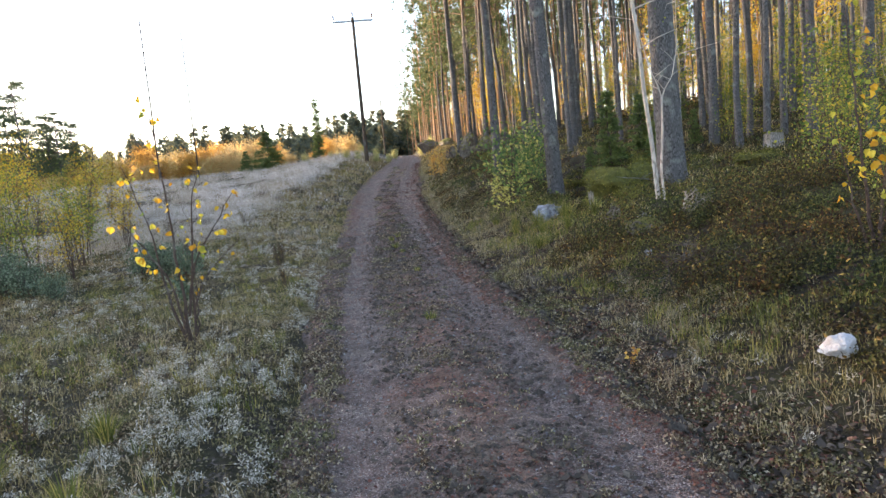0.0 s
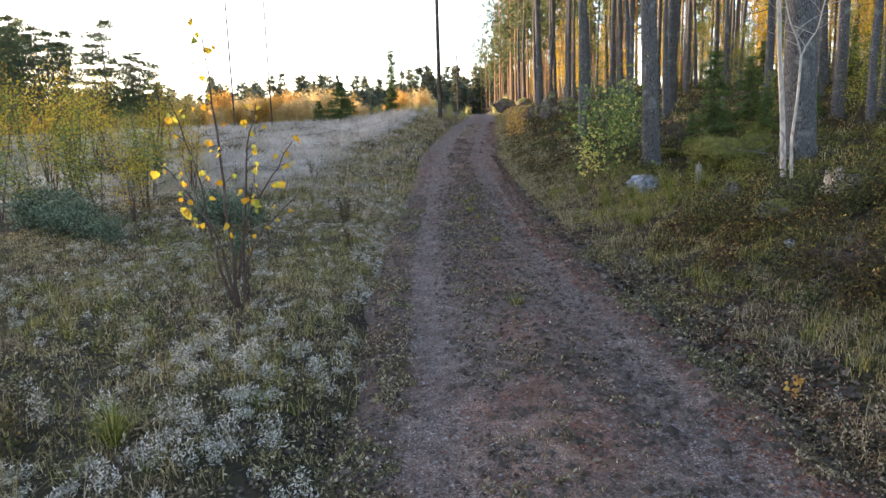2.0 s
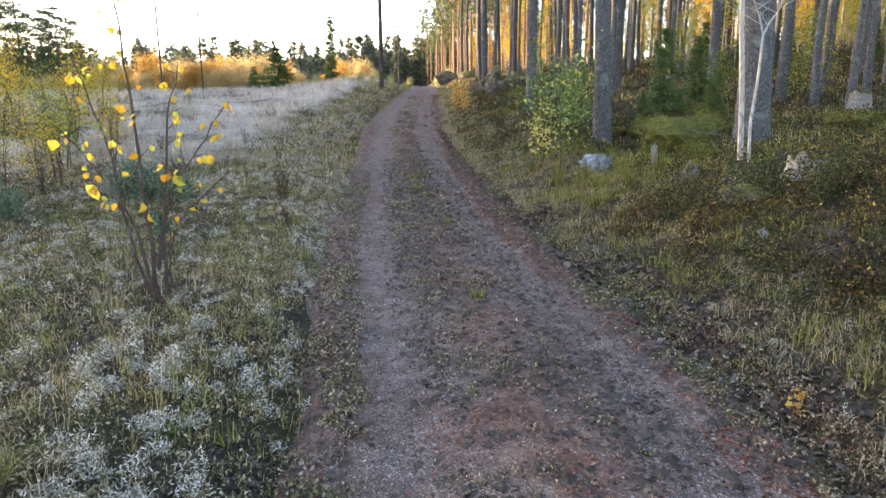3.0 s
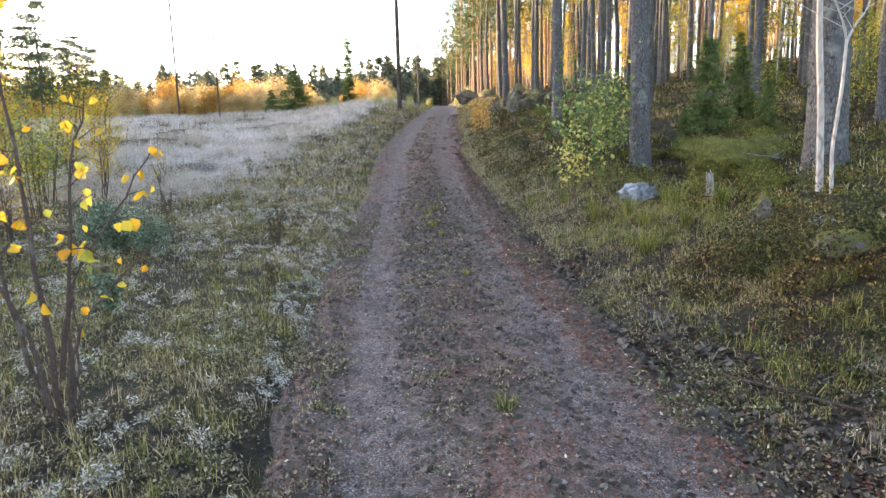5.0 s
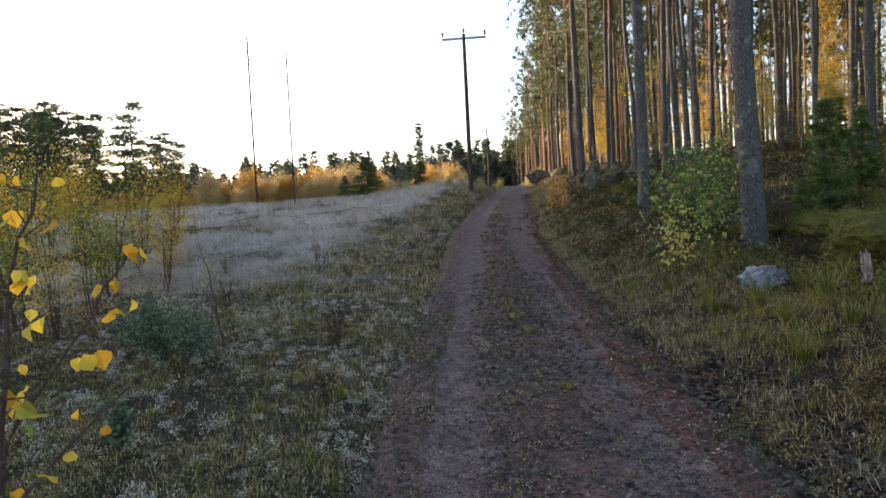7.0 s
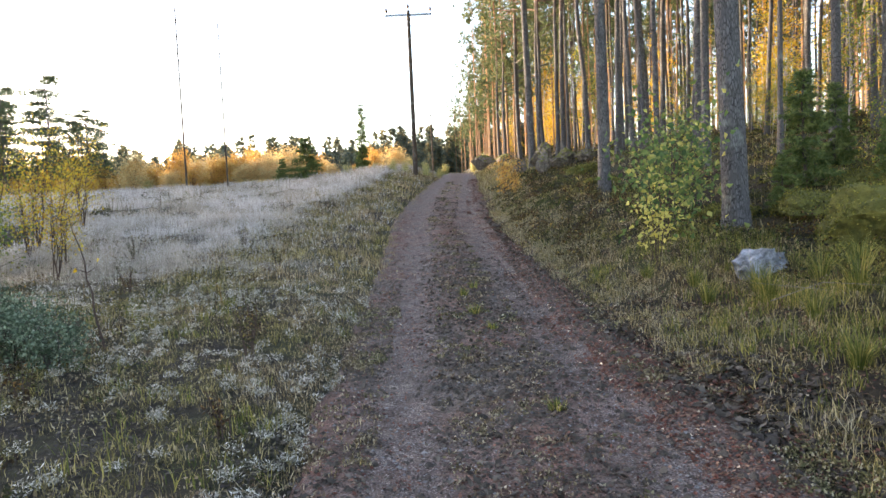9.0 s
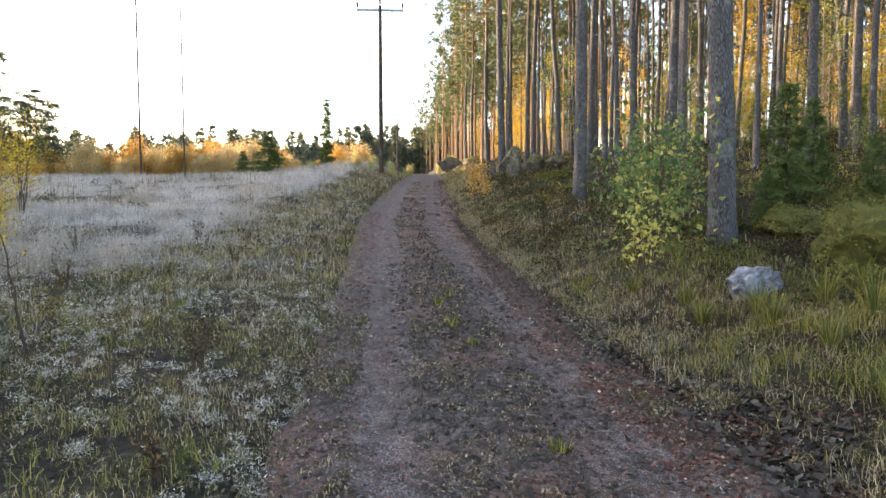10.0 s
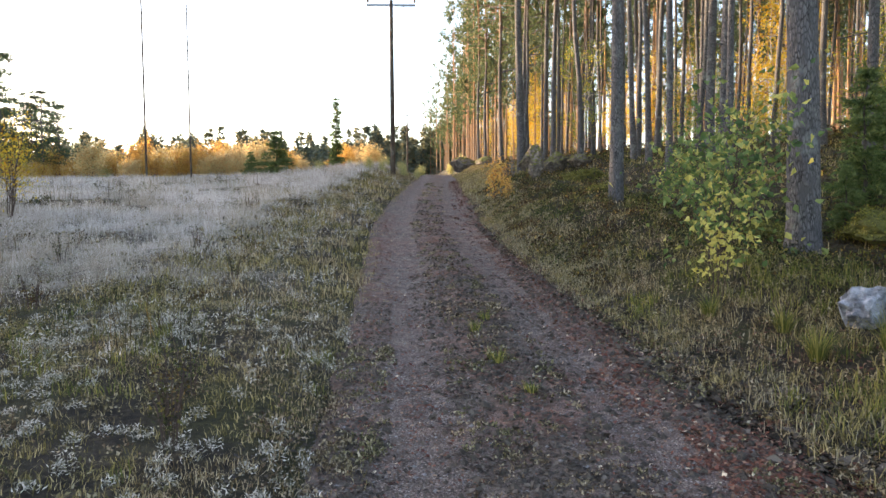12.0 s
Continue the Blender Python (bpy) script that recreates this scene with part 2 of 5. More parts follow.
def make_stone(name, light, dark, moss=None):
    m, nt, b = material(name, 0.9)
    c = ramp(nt, noise_fac(nt, 9.0, 8.0, None, 0.7, False), [(0.34, dark), (0.52, tuple(0.5 * (a + q) for a, q in zip(light, dark))), (0.68, light)])
    if moss:
        nz = nt.nodes.new("ShaderNodeSeparateXYZ")
        nt.links.new(nt.nodes.new("ShaderNodeNewGeometry").outputs["Normal"], nz.inputs[0])
        ad = nt.nodes.new("ShaderNodeMath")
        ad.operation = "ADD"
        nt.links.new(nz.outputs["Z"], ad.inputs[0])
        nt.links.new(noise_fac(nt, 4.0, 5.0), ad.inputs[1])
        c = mix(nt, ramp(nt, ad.outputs[0], [(0.98, (0, 0, 0)), (1.0, (1, 1, 1))]), c, moss)
    nt.links.new(c, b.inputs["Base Color"])
    bump(nt, b, noise_fac(nt, 16.0, 9.0, None, 0.7, False), 0.8, 0.05)
    return m


GROUND, ROAD = make_ground(), make_road()
STONE = make_stone("lichened_stone", (0.45, 0.46, 0.49), (0.035, 0.035, 0.04))
WHITESTONE = make_stone("white_stone", (0.75, 0.74, 0.76), (0.38, 0.37, 0.38))
ROCK = make_stone("mossy_rock", (0.27, 0.23, 0.195), (0.035, 0.03, 0.025), (0.12, 0.115, 0.03))
MOSSROCK = make_stone("mossy_hump", (0.15, 0.14, 0.03), (0.05, 0.055, 0.015))
CLOD = make_stone("soil_crumb", (0.12, 0.095, 0.075), (0.03, 0.024, 0.018))
GRAVEL = make_stone("loose_gravel", (0.30, 0.28, 0.27), (0.10, 0.09, 0.09))
POLEWOOD = make_bark("pole_wood", (0.10, 0.075, 0.055), (0.04, 0.03, 0.025), (0.11, 0.085, 0.065), 3, 8, 12)
METAL, _nt, _b = material("galvanised_steel", 0.5)
_b.inputs["Base Color"].default_value, _b.inputs["Metallic"].default_value = (0.32, 0.33, 0.34, 1), 0.8
PORCELAIN, _nt, _b = material("brown_porcelain", 0.25)
_b.inputs["Base Color"].default_value = (0.12, 0.06, 0.04, 1)


# ---------------- the lie of the land ----------------
def smooth(t):
    t = np.clip(t, 0, 1)
    return t * t * (3 - 2 * t)


def centre(y):
    return np.interp(y, [-40, 3, 5.5, 8, 10, 12, 14, 18, 24, 27, 31, 38, 48, 60, 80, 120], [0.6, 0.45, 0.33, 0.14, 0.05, 0.0, -0.03, -0.12, -0.24, -0.1, 0.12, 0.5, 1.15, 1.7, 2.0, 2.2])


def waves(x, y, k):
    """Uneven ground, about -1 to 1."""
    return (np.sin(1.0 * k * x + 0.7 * k * y + 1.3) * np.cos(0.8 * k * y - 0.45 * k * x) + 0.6 * np.sin(2.3 * k * x - 1.1 * k * y + 0.4) * np.cos(1.9 * k * y + 0.8 * k * x)
            + 0.35 * np.sin(4.1 * k * x + 3.2 * k * y) * np.sin(3.7 * k * y - 2.6 * k * x + 2.0)) / 1.95


def lie(x, y):
    u = x - centre(y)
    z = 0.0353 * np.clip(y, -60, 125) + np.interp(y, [0, 13, 17, 20, 24, 27, 31, 38, 48, 60, 100, 125, 300], [-0.06, -0.06, 0.07, 0.22, 0.55, 0.8, 1.12, 1.5, 2.05, 2.5, 3.5, 3.4, 0])
    v = u - 0.25 * smooth((y - 4) / 5)
    z = z + 0.5 * smooth((v - 1.2) / 2.2) + 0.4 * smooth((v - 2.9) / 2.6) * (1 - 0.75 * smooth((y - 11.5) / 2) * smooth((6.5 - u) / 2)) + 0.085 * np.clip(u - 5, 0, 40)
    z = z + 0.3 * smooth((y - 16.5) / 4) * smooth((u - 1.3) / 1.8)
    z = z + 0.75 * smooth((y - 19) / 26) * smooth((-u - 1.1) / 3.5) - smooth((y - 22) / 20) * (0.85 * smooth((-u - 2.5) / 11) + 0.012 * np.clip(-u - 14, 0, 60)) + 0.08 * smooth((-u - 1.35) / 0.8)
    off = smooth((np.abs(u) - 1.3) / 1.5)
    far = smooth((np.hypot(x, y) - 4) / 30)
    return z, u, off, far


def height(x, y):
    z, u, off, far = lie(x, y)
    near = smooth((u - 2.2) / 2) * (1 - smooth((y - 30) / 20))
    left = smooth((-u - 2.5) / 3) * smooth((y - 15) / 8)
    hollow = -0.17 * np.exp(-((x - 3.1) ** 2 + (y - 13.0) ** 2) / 0.9)
    return z + hollow + left * (0.10 * waves(x * 0.6, y, 0.95) + 0.05 * waves(x, y + 5, 2.4)) + off * (0.05 * waves(x, y, 2.1) + 0.13 * far * waves(x + 3, y, 0.42)) + 0.10 * near * np.abs(waves(x + 1, y + 2, 1.1)) - 0.07 * smooth((1.55 - np.abs(u)) / 0.3)


def road_height(x, y):
    z, u, off, far = lie(x, y)
    ruts = -0.035 * np.exp(-((np.abs(u) - 0.72) / 0.26) ** 2) + 0.02 * np.exp(-(u / 0.3) ** 2)
    edge = -0.17 * smooth((np.abs(u) + 0.12 * waves(x * 0.5, y, 2.7) - np.interp(y, [3, 11], [1.0, 1.25])) / 0.42)
    return z + ruts + edge + (0.006 + 0.008 * np.exp(-(u / 0.4) ** 2)) * waves(x, y, 11) + 0.012 * waves(x, y, 3.3)


def gz(x, y):
    return float(height(np.float64(x), np.float64(y)))


# ---------------- mesh helpers ----------------
def mesh_of(name, verts, faces, mats, index=None, shade=False):
    """One mesh from arrays: verts n x 3, faces a list of arrays m x 3 or m x 4."""
    me = bpy.data.meshes.new(name)
    verts = np.asarray(verts, np.float32)
    loops = np.concatenate([np.asarray(f, np.int32).ravel() for f in faces])
    sizes = np.concatenate([np.full(len(f), np.asarray(f).shape[1], np.int32) for f in faces])
    starts = np.concatenate([[0], np.cumsum(sizes)[:-1]]).astype(np.int32)
    me.vertices.add(len(verts))
    me.vertices.foreach_set("co", verts.ravel())
    me.loops.add(len(loops))
    me.loops.foreach_set("vertex_index", loops)
    me.polygons.add(len(sizes))
    me.polygons.foreach_set("loop_start", starts)
    for m in mats:
        me.materials.append(m)
    if index is not None:
        me.polygons.foreach_set("material_index", np.asarray(index, np.int32))
    me.polygons.foreach_set("use_smooth", np.full(len(sizes), shade))
    me.update(calc_edges=True)
    return me


class Shape:
    """Collects arrays of vertices and faces."""

    def __init__(self):
        self.v, self.f, self.n = [], [], 0

    def add(self, v, f):
        self.v.append(np.asarray(v, float).reshape(-1, 3))
        self.f.append(np.asarray(f) + self.n)
        self.n += len(self.v[-1])

    def mesh(self, name, mat, shade=False):
        quads = [f for f in self.f if f.shape[1] == 4]
        tris = [f for f in self.f if f.shape[1] == 3]
        return mesh_of(name, np.concatenate(self.v), [np.concatenate(g) for g in (quads, tris) if g], [mat], None, shade)


def tube(shape, path, radii, sides=6, rough=0.0, seed=0):
    """A tapered round limb along a path."""
    path, radii = np.asarray(path, float), np.asarray(radii, float)
    k = len(path)
    d = np.gradient(path, axis=0)
    d /= np.linalg.norm(d, axis=1)[:, None] + 1e-9
    a = np.cross(d, np.where(np.abs(d[:, 2:3]) > 0.9, [[1.0, 0, 0]], [[0, 0, 1.0]]))
    a /= np.linalg.norm(a, axis=1)[:, None] + 1e-9
    b = np.cross(d, a)
    th = np.linspace(0, 2 * np.pi, sides, endpoint=False)
    r = radii[:, None] * np.ones(sides)
    if rough:
        g = np.random.default_rng(seed)
        r = r * (1 + rough * (g.random((k, sides)) - 0.5))
    ring = path[:, None] + r[..., None] * (np.cos(th)[None, :, None] * a[:, None] + np.sin(th)[None, :, None] * b[:, None])
    i = np.arange(k - 1)[:, None] * sides
    j = np.arange(sides)[None]
    jn = (j + 1) % sides
    f = np.stack([i + j, i + jn, i + sides + jn, i + sides + j], -1).reshape(-1, 4)
    v = np.concatenate([ring.reshape(-1, 3), path[-1:]])
    shape.add(v, f)
    top = (k - 1) * sides
    shape.f.append(np.stack([top + np.arange(sides), top + (np.arange(sides) + 1) % sides, np.full(sides, k * sides)], -1) + shape.n - len(v))


def graft(shape, path, radii, sides=4):
    """A limb grown onto the nearest point of the shape that it leaves."""
    old = np.concatenate(shape.v)
    root = int(np.argmin(((old - np.asarray(path[0])) ** 2).sum(1)))
    base = shape.n
    tube(shape, path, radii, sides)
    shape.f.append(np.array([[root, base, base + 1]]))


def leaves(shape, at, size, g, width=0.62, droop=None, fold=0.16):
    """Leaves of six corners, folded along the midrib, each turned its own way."""
    at = np.asarray(at, float)
    n = len(at)
    size = np.broadcast_to(size, n)
    d = g.normal(size=(n, 3))
    if droop is not None:
        d = d * 0.8 + np.array(droop)
    d /= np.linalg.norm(d, axis=1)[:, None]
    s = np.cross(d, g.normal(size=(n, 3)))
    s /= np.linalg.norm(s, axis=1)[:, None]
    up = np.cross(s, d)
    L = size[:, None]
    w = L * width * 0.5
    v = np.stack([at, at + d * L * 0.38 + s * w + up * L * fold, at + d * L, at + d * L * 0.38 - s * w + up * L * fold], 1).reshape(-1, 3)
    i = np.arange(n)[:, None] * 4
    shape.add(v, np.concatenate([i + [[0, 1, 2]], i + [[0, 2, 3]]]))


def sprigs(shape, at, way, length, g, needles=5, width=0.1, spread=0.7):
    """Needle sprigs: narrow blades that fan out along a direction."""
    at, way = np.repeat(np.asarray(at, float), needles, 0), np.repeat(np.asarray(way, float), needles, 0)
    n = len(at)
    d = way + spread * g.normal(size=(n, 3))
    d /= np.linalg.norm(d, axis=1)[:, None]
    s = np.cross(d, g.normal(size=(n, 3)))
    s /= np.linalg.norm(s, axis=1)[:, None]
    L = length * g.uniform(0.7, 1.3, (n, 1))
    v = np.stack([at - s * width * L * 0.5, at + s * width * L * 0.5, at + d * L], 1).reshape(-1, 3)
    shape.add(v, np.arange(n)[:, None] * 3 + [[0, 1, 2]])


def blades(shape, x, y, z, h, w, g, lean=0.35):
    """Grass blades of two joints, bent over."""
    n = len(x)
    th = g.uniform(0, 2 * np.pi, n)
    le = lean * g.normal(size=n)
    ph = g.uniform(0, 2 * np.pi, n)
    side = np.stack([np.cos(th), np.sin(th), np.zeros(n)], 1) * (w * 0.5)[:, None]
    out = np.stack([np.cos(ph), np.sin(ph), np.zeros(n)], 1) * (le * h)[:, None]
    root = np.stack([x, y, z - 0.01], 1)
    up = np.stack([np.zeros(n), np.zeros(n), h], 1)
    v = np.stack([root - side, root + side, root + up * 0.6 + out * 0.4 + side * 0.7, root + up * 0.6 + out * 0.4 - side * 0.7, root + up * np.maximum(0.55, 1 - 0.4 * np.abs(le))[:, None] + out * 1.3], 1).reshape(-1, 3)
    i = np.arange(n)[:, None] * 5
    shape.add(v, i + [[0, 1, 2, 3]])
    shape.f.append(i + [[3, 2, 4]] + shape.n - len(v))


def thing(name, label, category, m=None, group=""):
    ob = tagged(new(name), label, category, group)
    if m is not None:
        ob.matrix_basis = m
    return ob


def part(name, shape, mat, parent, label="", shade=False):
    ob = new(name, shape.mesh(name, mat, shade))
    ob.parent = parent
    if label:
        ob["label"] = label
    return ob


def stuff(name, shape, mat, label, category):
    return tagged(new(name, shape.mesh(name, mat)), label, category, "", "stuff")


# ---------------- ground and road ----------------
def axis_steps(lo, hi, fine_lo, fine_hi, step, growth):
    c = list(np.arange(fine_lo, fine_hi, step))
    s = step
    while c[-1] < hi:
        s *= growth
        c.append(c[-1] + s)
    s = step
    while c[0] > lo:
        s *= growth
        c.insert(0, c[0] - s)
    return np.array(c)


def sheet(name, X, Y, zfun, mat, attribute, afun):
    gx, gy = np.meshgrid(X, Y)
    V = np.stack([gx, gy, zfun(gx, gy)], -1).reshape(-1, 3)
    nx = len(X)
    i = (np.arange(len(Y) - 1)[:, None] * nx + np.arange(nx - 1)[None]).ravel()
    me = mesh_of(name, V, [np.stack([i, i + 1, i + nx + 1, i + nx], 1)], [mat], None, True)
    a = me.attributes.new(attribute, "FLOAT", "POINT")
    a.data.foreach_set("value", np.asarray(afun(V[:, 0], V[:, 1]), np.float32))
    return new(name, me)


def meadowness(x, y):
    u = x - centre(y)
    return smooth((-u - 2.0 + 0.9 * waves(x, y, 1.3)) / 2.4) * smooth((y - 13.8 + 3 * waves(x, y, 0.8)) / 5) * smooth(0.62 + 0.95 * waves(x * 0.55, y, 0.75) + 0.55 * waves(x * 0.5 + 9, y, 1.9))


ground = sheet("ground", axis_steps(-1500, 1500, -5, 7, 0.09, 1.045), axis_steps(-300, 2500, -1, 20, 0.09, 1.035), height, GROUND, "meadow", meadowness)
tagged(ground, "uneven heath and forest floor with frosty meadow", "ground", "", "structure")


def road_sheet():
    U, Y = np.linspace(-1.7, 1.7, 44), axis_steps(-12, 110, -1, 26, 0.07, 1.03)
    gu, gy = np.meshgrid(U, Y)
    gx = gu + centre(gy)
    V = np.stack([gx, gy, road_height(gx, gy)], -1).reshape(-1, 3)
    i = (np.arange(len(Y) - 1)[:, None] * len(U) + np.arange(len(U) - 1)[None]).ravel()
    me = mesh_of("road", V, [np.stack([i, i + 1, i + len(U) + 1, i + len(U)], 1)], [ROAD], None, True)
    a = me.attributes.new("rut", "FLOAT", "POINT")
    u = gu.ravel()
    a.data.foreach_set("value", (0.30 * np.exp(-((np.abs(u) - 0.70) / 0.45) ** 2) + 0.08).astype(np.float32))
    return tagged(new("road", me), "worn gravel forest track with two wheel ruts", "road", "", "structure")


road_sheet()


# ---------------- trees ----------------
def bend(g, top, amount, n=12):
    """A slightly crooked upright line."""
    t = np.linspace(0, 1, n)
    wob = np.cumsum(g.normal(size=(n, 2)), 0)
    wob -= np.outer(t, wob[-1])
    p = np.zeros((n, 3))
    p[:, :2] = wob * amount / max(1e-6, np.abs(wob).max())
    p[:, 2] = t * top
    return p


def along(path, t):
    s = np.linspace(0, 1, len(path))
    return np.stack([np.interp(t, s, path[:, i]) for i in range(3)], -1)


def pine(name, label, top, radius, crown_from, seed, sides=10, clumps=260, m=None, group="pines of the stand", bark=None, reach=1.0, tiers=0):
    g = np.random.default_rng(seed)
    ob = thing(name, label, "tree", m, group)
    rings = 260 if sides > 12 else 14
    path = along(bend(g, top, 0.06 if sides > 12 else 0.05 + 0.004 * top, 14), np.linspace(0, 1, rings))
    t = np.linspace(0, 1, rings)
    trunk = Shape()
    rad = radius * (1 - 0.72 * t ** 0.9) + radius * 0.28 * np.exp(-t * top / 0.3)
    tube(trunk, path, rad, sides, 0.10, seed)
    limb, crown = trunk, Shape()
    n = 44 if tiers else 26
    per = clumps // n
    for i in range(n):
        f = crown_from + (1 - crown_from) * (i + g.random()) / n
        if tiers:
            f = min(0.985, crown_from + (1 - crown_from) * (math.floor((f - crown_from) / (1 - crown_from) * tiers) + 0.15 * g.random() + 0.4) / tiers)
        a = g.uniform(0, 2 * math.pi)
        q = (f - crown_from) / (1 - crown_from)
        L = reach * top * (0.05 + 0.085 * math.sin(math.pi * min(1, 0.18 + 0.8 * q))) * g.uniform(0.7, 1.25)
        p0 = along(path, f)
        w = np.array([math.cos(a), math.sin(a), g.uniform(-0.1, 0.2) if tiers else g.uniform(-0.15, 0.5)])
        s = np.linspace(0, 1, 4)[:, None]
        line = p0 + w * L * s + np.array([0, 0, -0.12 * L]) * s ** 2
        graft(limb, line, [0.045, 0.03, 0.018, 0.006], 4)
        at = along(line, g.uniform(0.25, 1.02, per)) + g.normal(size=(per, 3)) * ([0.27 * L, 0.27 * L, 0.05 * L] if tiers else [0.22 * L, 0.22 * L, 0.11 * L])
        sprigs(crown, at, np.tile(w * 0.5 + [0, 0, 0.4], (per, 1)), 0.3 if tiers else 0.42, g, 6 if tiers else 9, 0.16, 0.85)
    dead = trunk
    for i in range(9):
        f = g.uniform(0.12, crown_from)
        a = g.uniform(0, 2 * math.pi)
        p0 = along(path, f)
        L = g.uniform(0.3, 1.3)
        w = np.array([math.cos(a), math.sin(a), g.uniform(-0.25, 0.2)])
        graft(dead, [p0, p0 + w * L * 0.5, p0 + w * L + [0, 0, g.uniform(-0.1, 0.15)]], [0.018, 0.012, 0.004], 4)
    part("trunk", trunk, bark or BARK, ob, "", True)
    part("crown", crown, NEEDLES, ob, "dark green needle crown")
    return ob


def spruce(name, label, top, seed, width=0.22, m=None, mat=None, whorls=26, group="", first=0.04, dens=34):
    g = np.random.default_rng(seed)
    ob = thing(name, label, "tree", m, group)
    path = bend(g, top, 0.02 * top, 10)
    trunk = Shape()
    tube(trunk, path, (0.012 * top + 0.01) * np.linspace(1, 0.08, 10), 7)
    limb, crown = trunk, Shape()
    for i in range(whorls):
        f = first + (0.98 - first) * (i + g.random() * 0.7) / whorls
        L0 = top * width * (1 - f) ** 0.8 + 0.03 * top
        for k in range(5):
            a = g.uniform(0, 2 * math.pi)
            L = L0 * g.uniform(0.6, 1.2)
            p0 = along(path, f)
            s = np.linspace(0, 1, 4)[:, None]
            w = np.array([math.cos(a), math.sin(a), 0.1])
            line = p0 + w * L * s + np.array([0, 0, -0.35 * L]) * s ** 1.5 + np.array([0, 0, 0.2 * L]) * s ** 3
            graft(limb, line, [0.006 * top * 0.5 + 0.003, 0.006, 0.004, 0.002], 3)
            n = max(5, int(dens * L / (0.3 * top * width + 0.2)))
            at = along(line, g.uniform(0.1, 1.0, n)) + g.normal(size=(n, 3)) * 0.05 * L
            sprigs(crown, at, np.tile(w * 0.8 + [0, 0, -0.15], (n, 1)), 0.05 * top ** 0.5 + 0.02 * top, g, 4, 0.2, 0.6)
    part("trunk", trunk, DARKBARK, ob)
    part("crown", crown, mat or SPRUCE, ob)
    return ob


def broadleaf(name, label, top, seed, leaf, stems=1, twigs=22, count=900, size=0.06, bark=None, m=None, spread=0.3, first=0.3, category="tree", group="", radius=None, lean=(0, 0), clump=0.05, wobble=0.03, short=0.55):
    """A sapling or bush: stems, twigs, and leaves along the twigs."""
    g = np.random.default_rng(seed)
    ob = thing(name, label, category, m, group)
    foliage = Shape()
    for k in range(stems):
        a0 = g.uniform(0, 2 * math.pi)
        h = top * (1.0 if k == 0 else g.uniform(short, 0.97))
        path = bend(g, h, wobble * h, 10)
        t = np.linspace(0, 1, 10)[:, None]
        off = spread * 0.55 * h * (0 if stems == 1 else 1)
        path = path + np.array([math.cos(a0), math.sin(a0), 0]) * off * t ** 1.2 * g.uniform(0.4, 1.1) + np.array([lean[0], lean[1], 0]) * h * t ** 1.3
        if stems > 1:
            path[:, :2] += np.array([math.cos(a0), math.sin(a0)]) * 0.05 * g.random() * stems ** 0.5
        r = (radius or 0.008 * top + 0.004) * (1 if k == 0 else 0.75)
        stem = Shape()
        tube(stem, path, r * np.linspace(1, 0.15, 10), 6)
        nt = max(3, twigs // stems)
        for i in range(nt):
            f = first + (0.97 - first) * (i + g.random()) / nt
            a = g.uniform(0, 2 * math.pi)
            L = spread * top * g.uniform(0.35, 1.0) * (1.0 - 0.5 * f)
            p0 = along(path, f)
            w = np.array([math.cos(a), math.sin(a), g.uniform(0.25, 1.0)])
            line = np.stack([p0, p0 + w * L * 0.5 + g.normal(size=3) * 0.04 * L, p0 + w * L + [0, 0, -0.1 * L]])
            graft(stem, line, [r * 0.35, r * 0.22, r * 0.08], 4)
            n = max(1, count // (stems * nt))
            at = along(line, g.uniform(0.25, 1.05, n)) + g.normal(size=(n, 3)) * clump * top ** 0.5
            leaves(foliage, at, size * g.uniform(0.6, 1.25, n), g, 0.75, (0, 0, -0.5))
        part("stem", stem, bark or TWIG, ob)
    part("foliage", foliage, leaf, ob)
    return ob


def stand(x, y, turn=0.0, s=1.0, sink=0.06, sz=None, lx=0.0, ly=0.0):
    return pose(x, y, gz(x, y) - sink, lx, ly, turn) @ Matrix.Diagonal((s, s, sz or s, 1))


PINE_LABEL = "tall straight pine with a bare grey-brown trunk"
near_pines = [
    # x, y, radius at the base, height, lean
    (4.07, 15.6, 0.185, 22, -1.5), (5.45, 12.15, 0.255, 23, -2.2), (3.62, 21.2, 0.145, 21, -0.8), (3.75, 33.0, 0.16, 20, 2.2),
]
for i, (x, y, r, top, lean) in enumerate(near_pines):
    pine("pine_tree", "tall mature pine with a thick scaly grey trunk by the track", top, r, 0.5, 100 + i, 56, 520, stand(x, y, 40 * i, 1, 0.1, None, 0, lean))

variants = [pine("pine_tree", PINE_LABEL, 21, 0.105, 0.60, 10, m=stand(12.0, 27.0)), pine("pine_tree", PINE_LABEL, 23, 0.12, 0.56, 11, m=stand(9.3, 21.5)),
            pine("pine_tree", PINE_LABEL, 19, 0.088, 0.62, 12, m=stand(14.5, 19.5)), pine("pine_tree", PINE_LABEL, 20, 0.08, 0.5, 13, m=stand(7.4, 30.5), reach=1.2)]
edge_pine = pine("pine_tree", "pine at the forest edge with a low green crown", 21, 0.13, 0.28, 14, clumps=420, m=stand(5.4, 62.0), reach=1.25)
g = np.random.default_rng(21)
spots = [(12.0, 27.0), (9.3, 21.5), (14.5, 19.5), (7.4, 30.5), (5.4, 62.0)] + [(p[0], p[1]) for p in near_pines]
far_spots = []
tries = 0
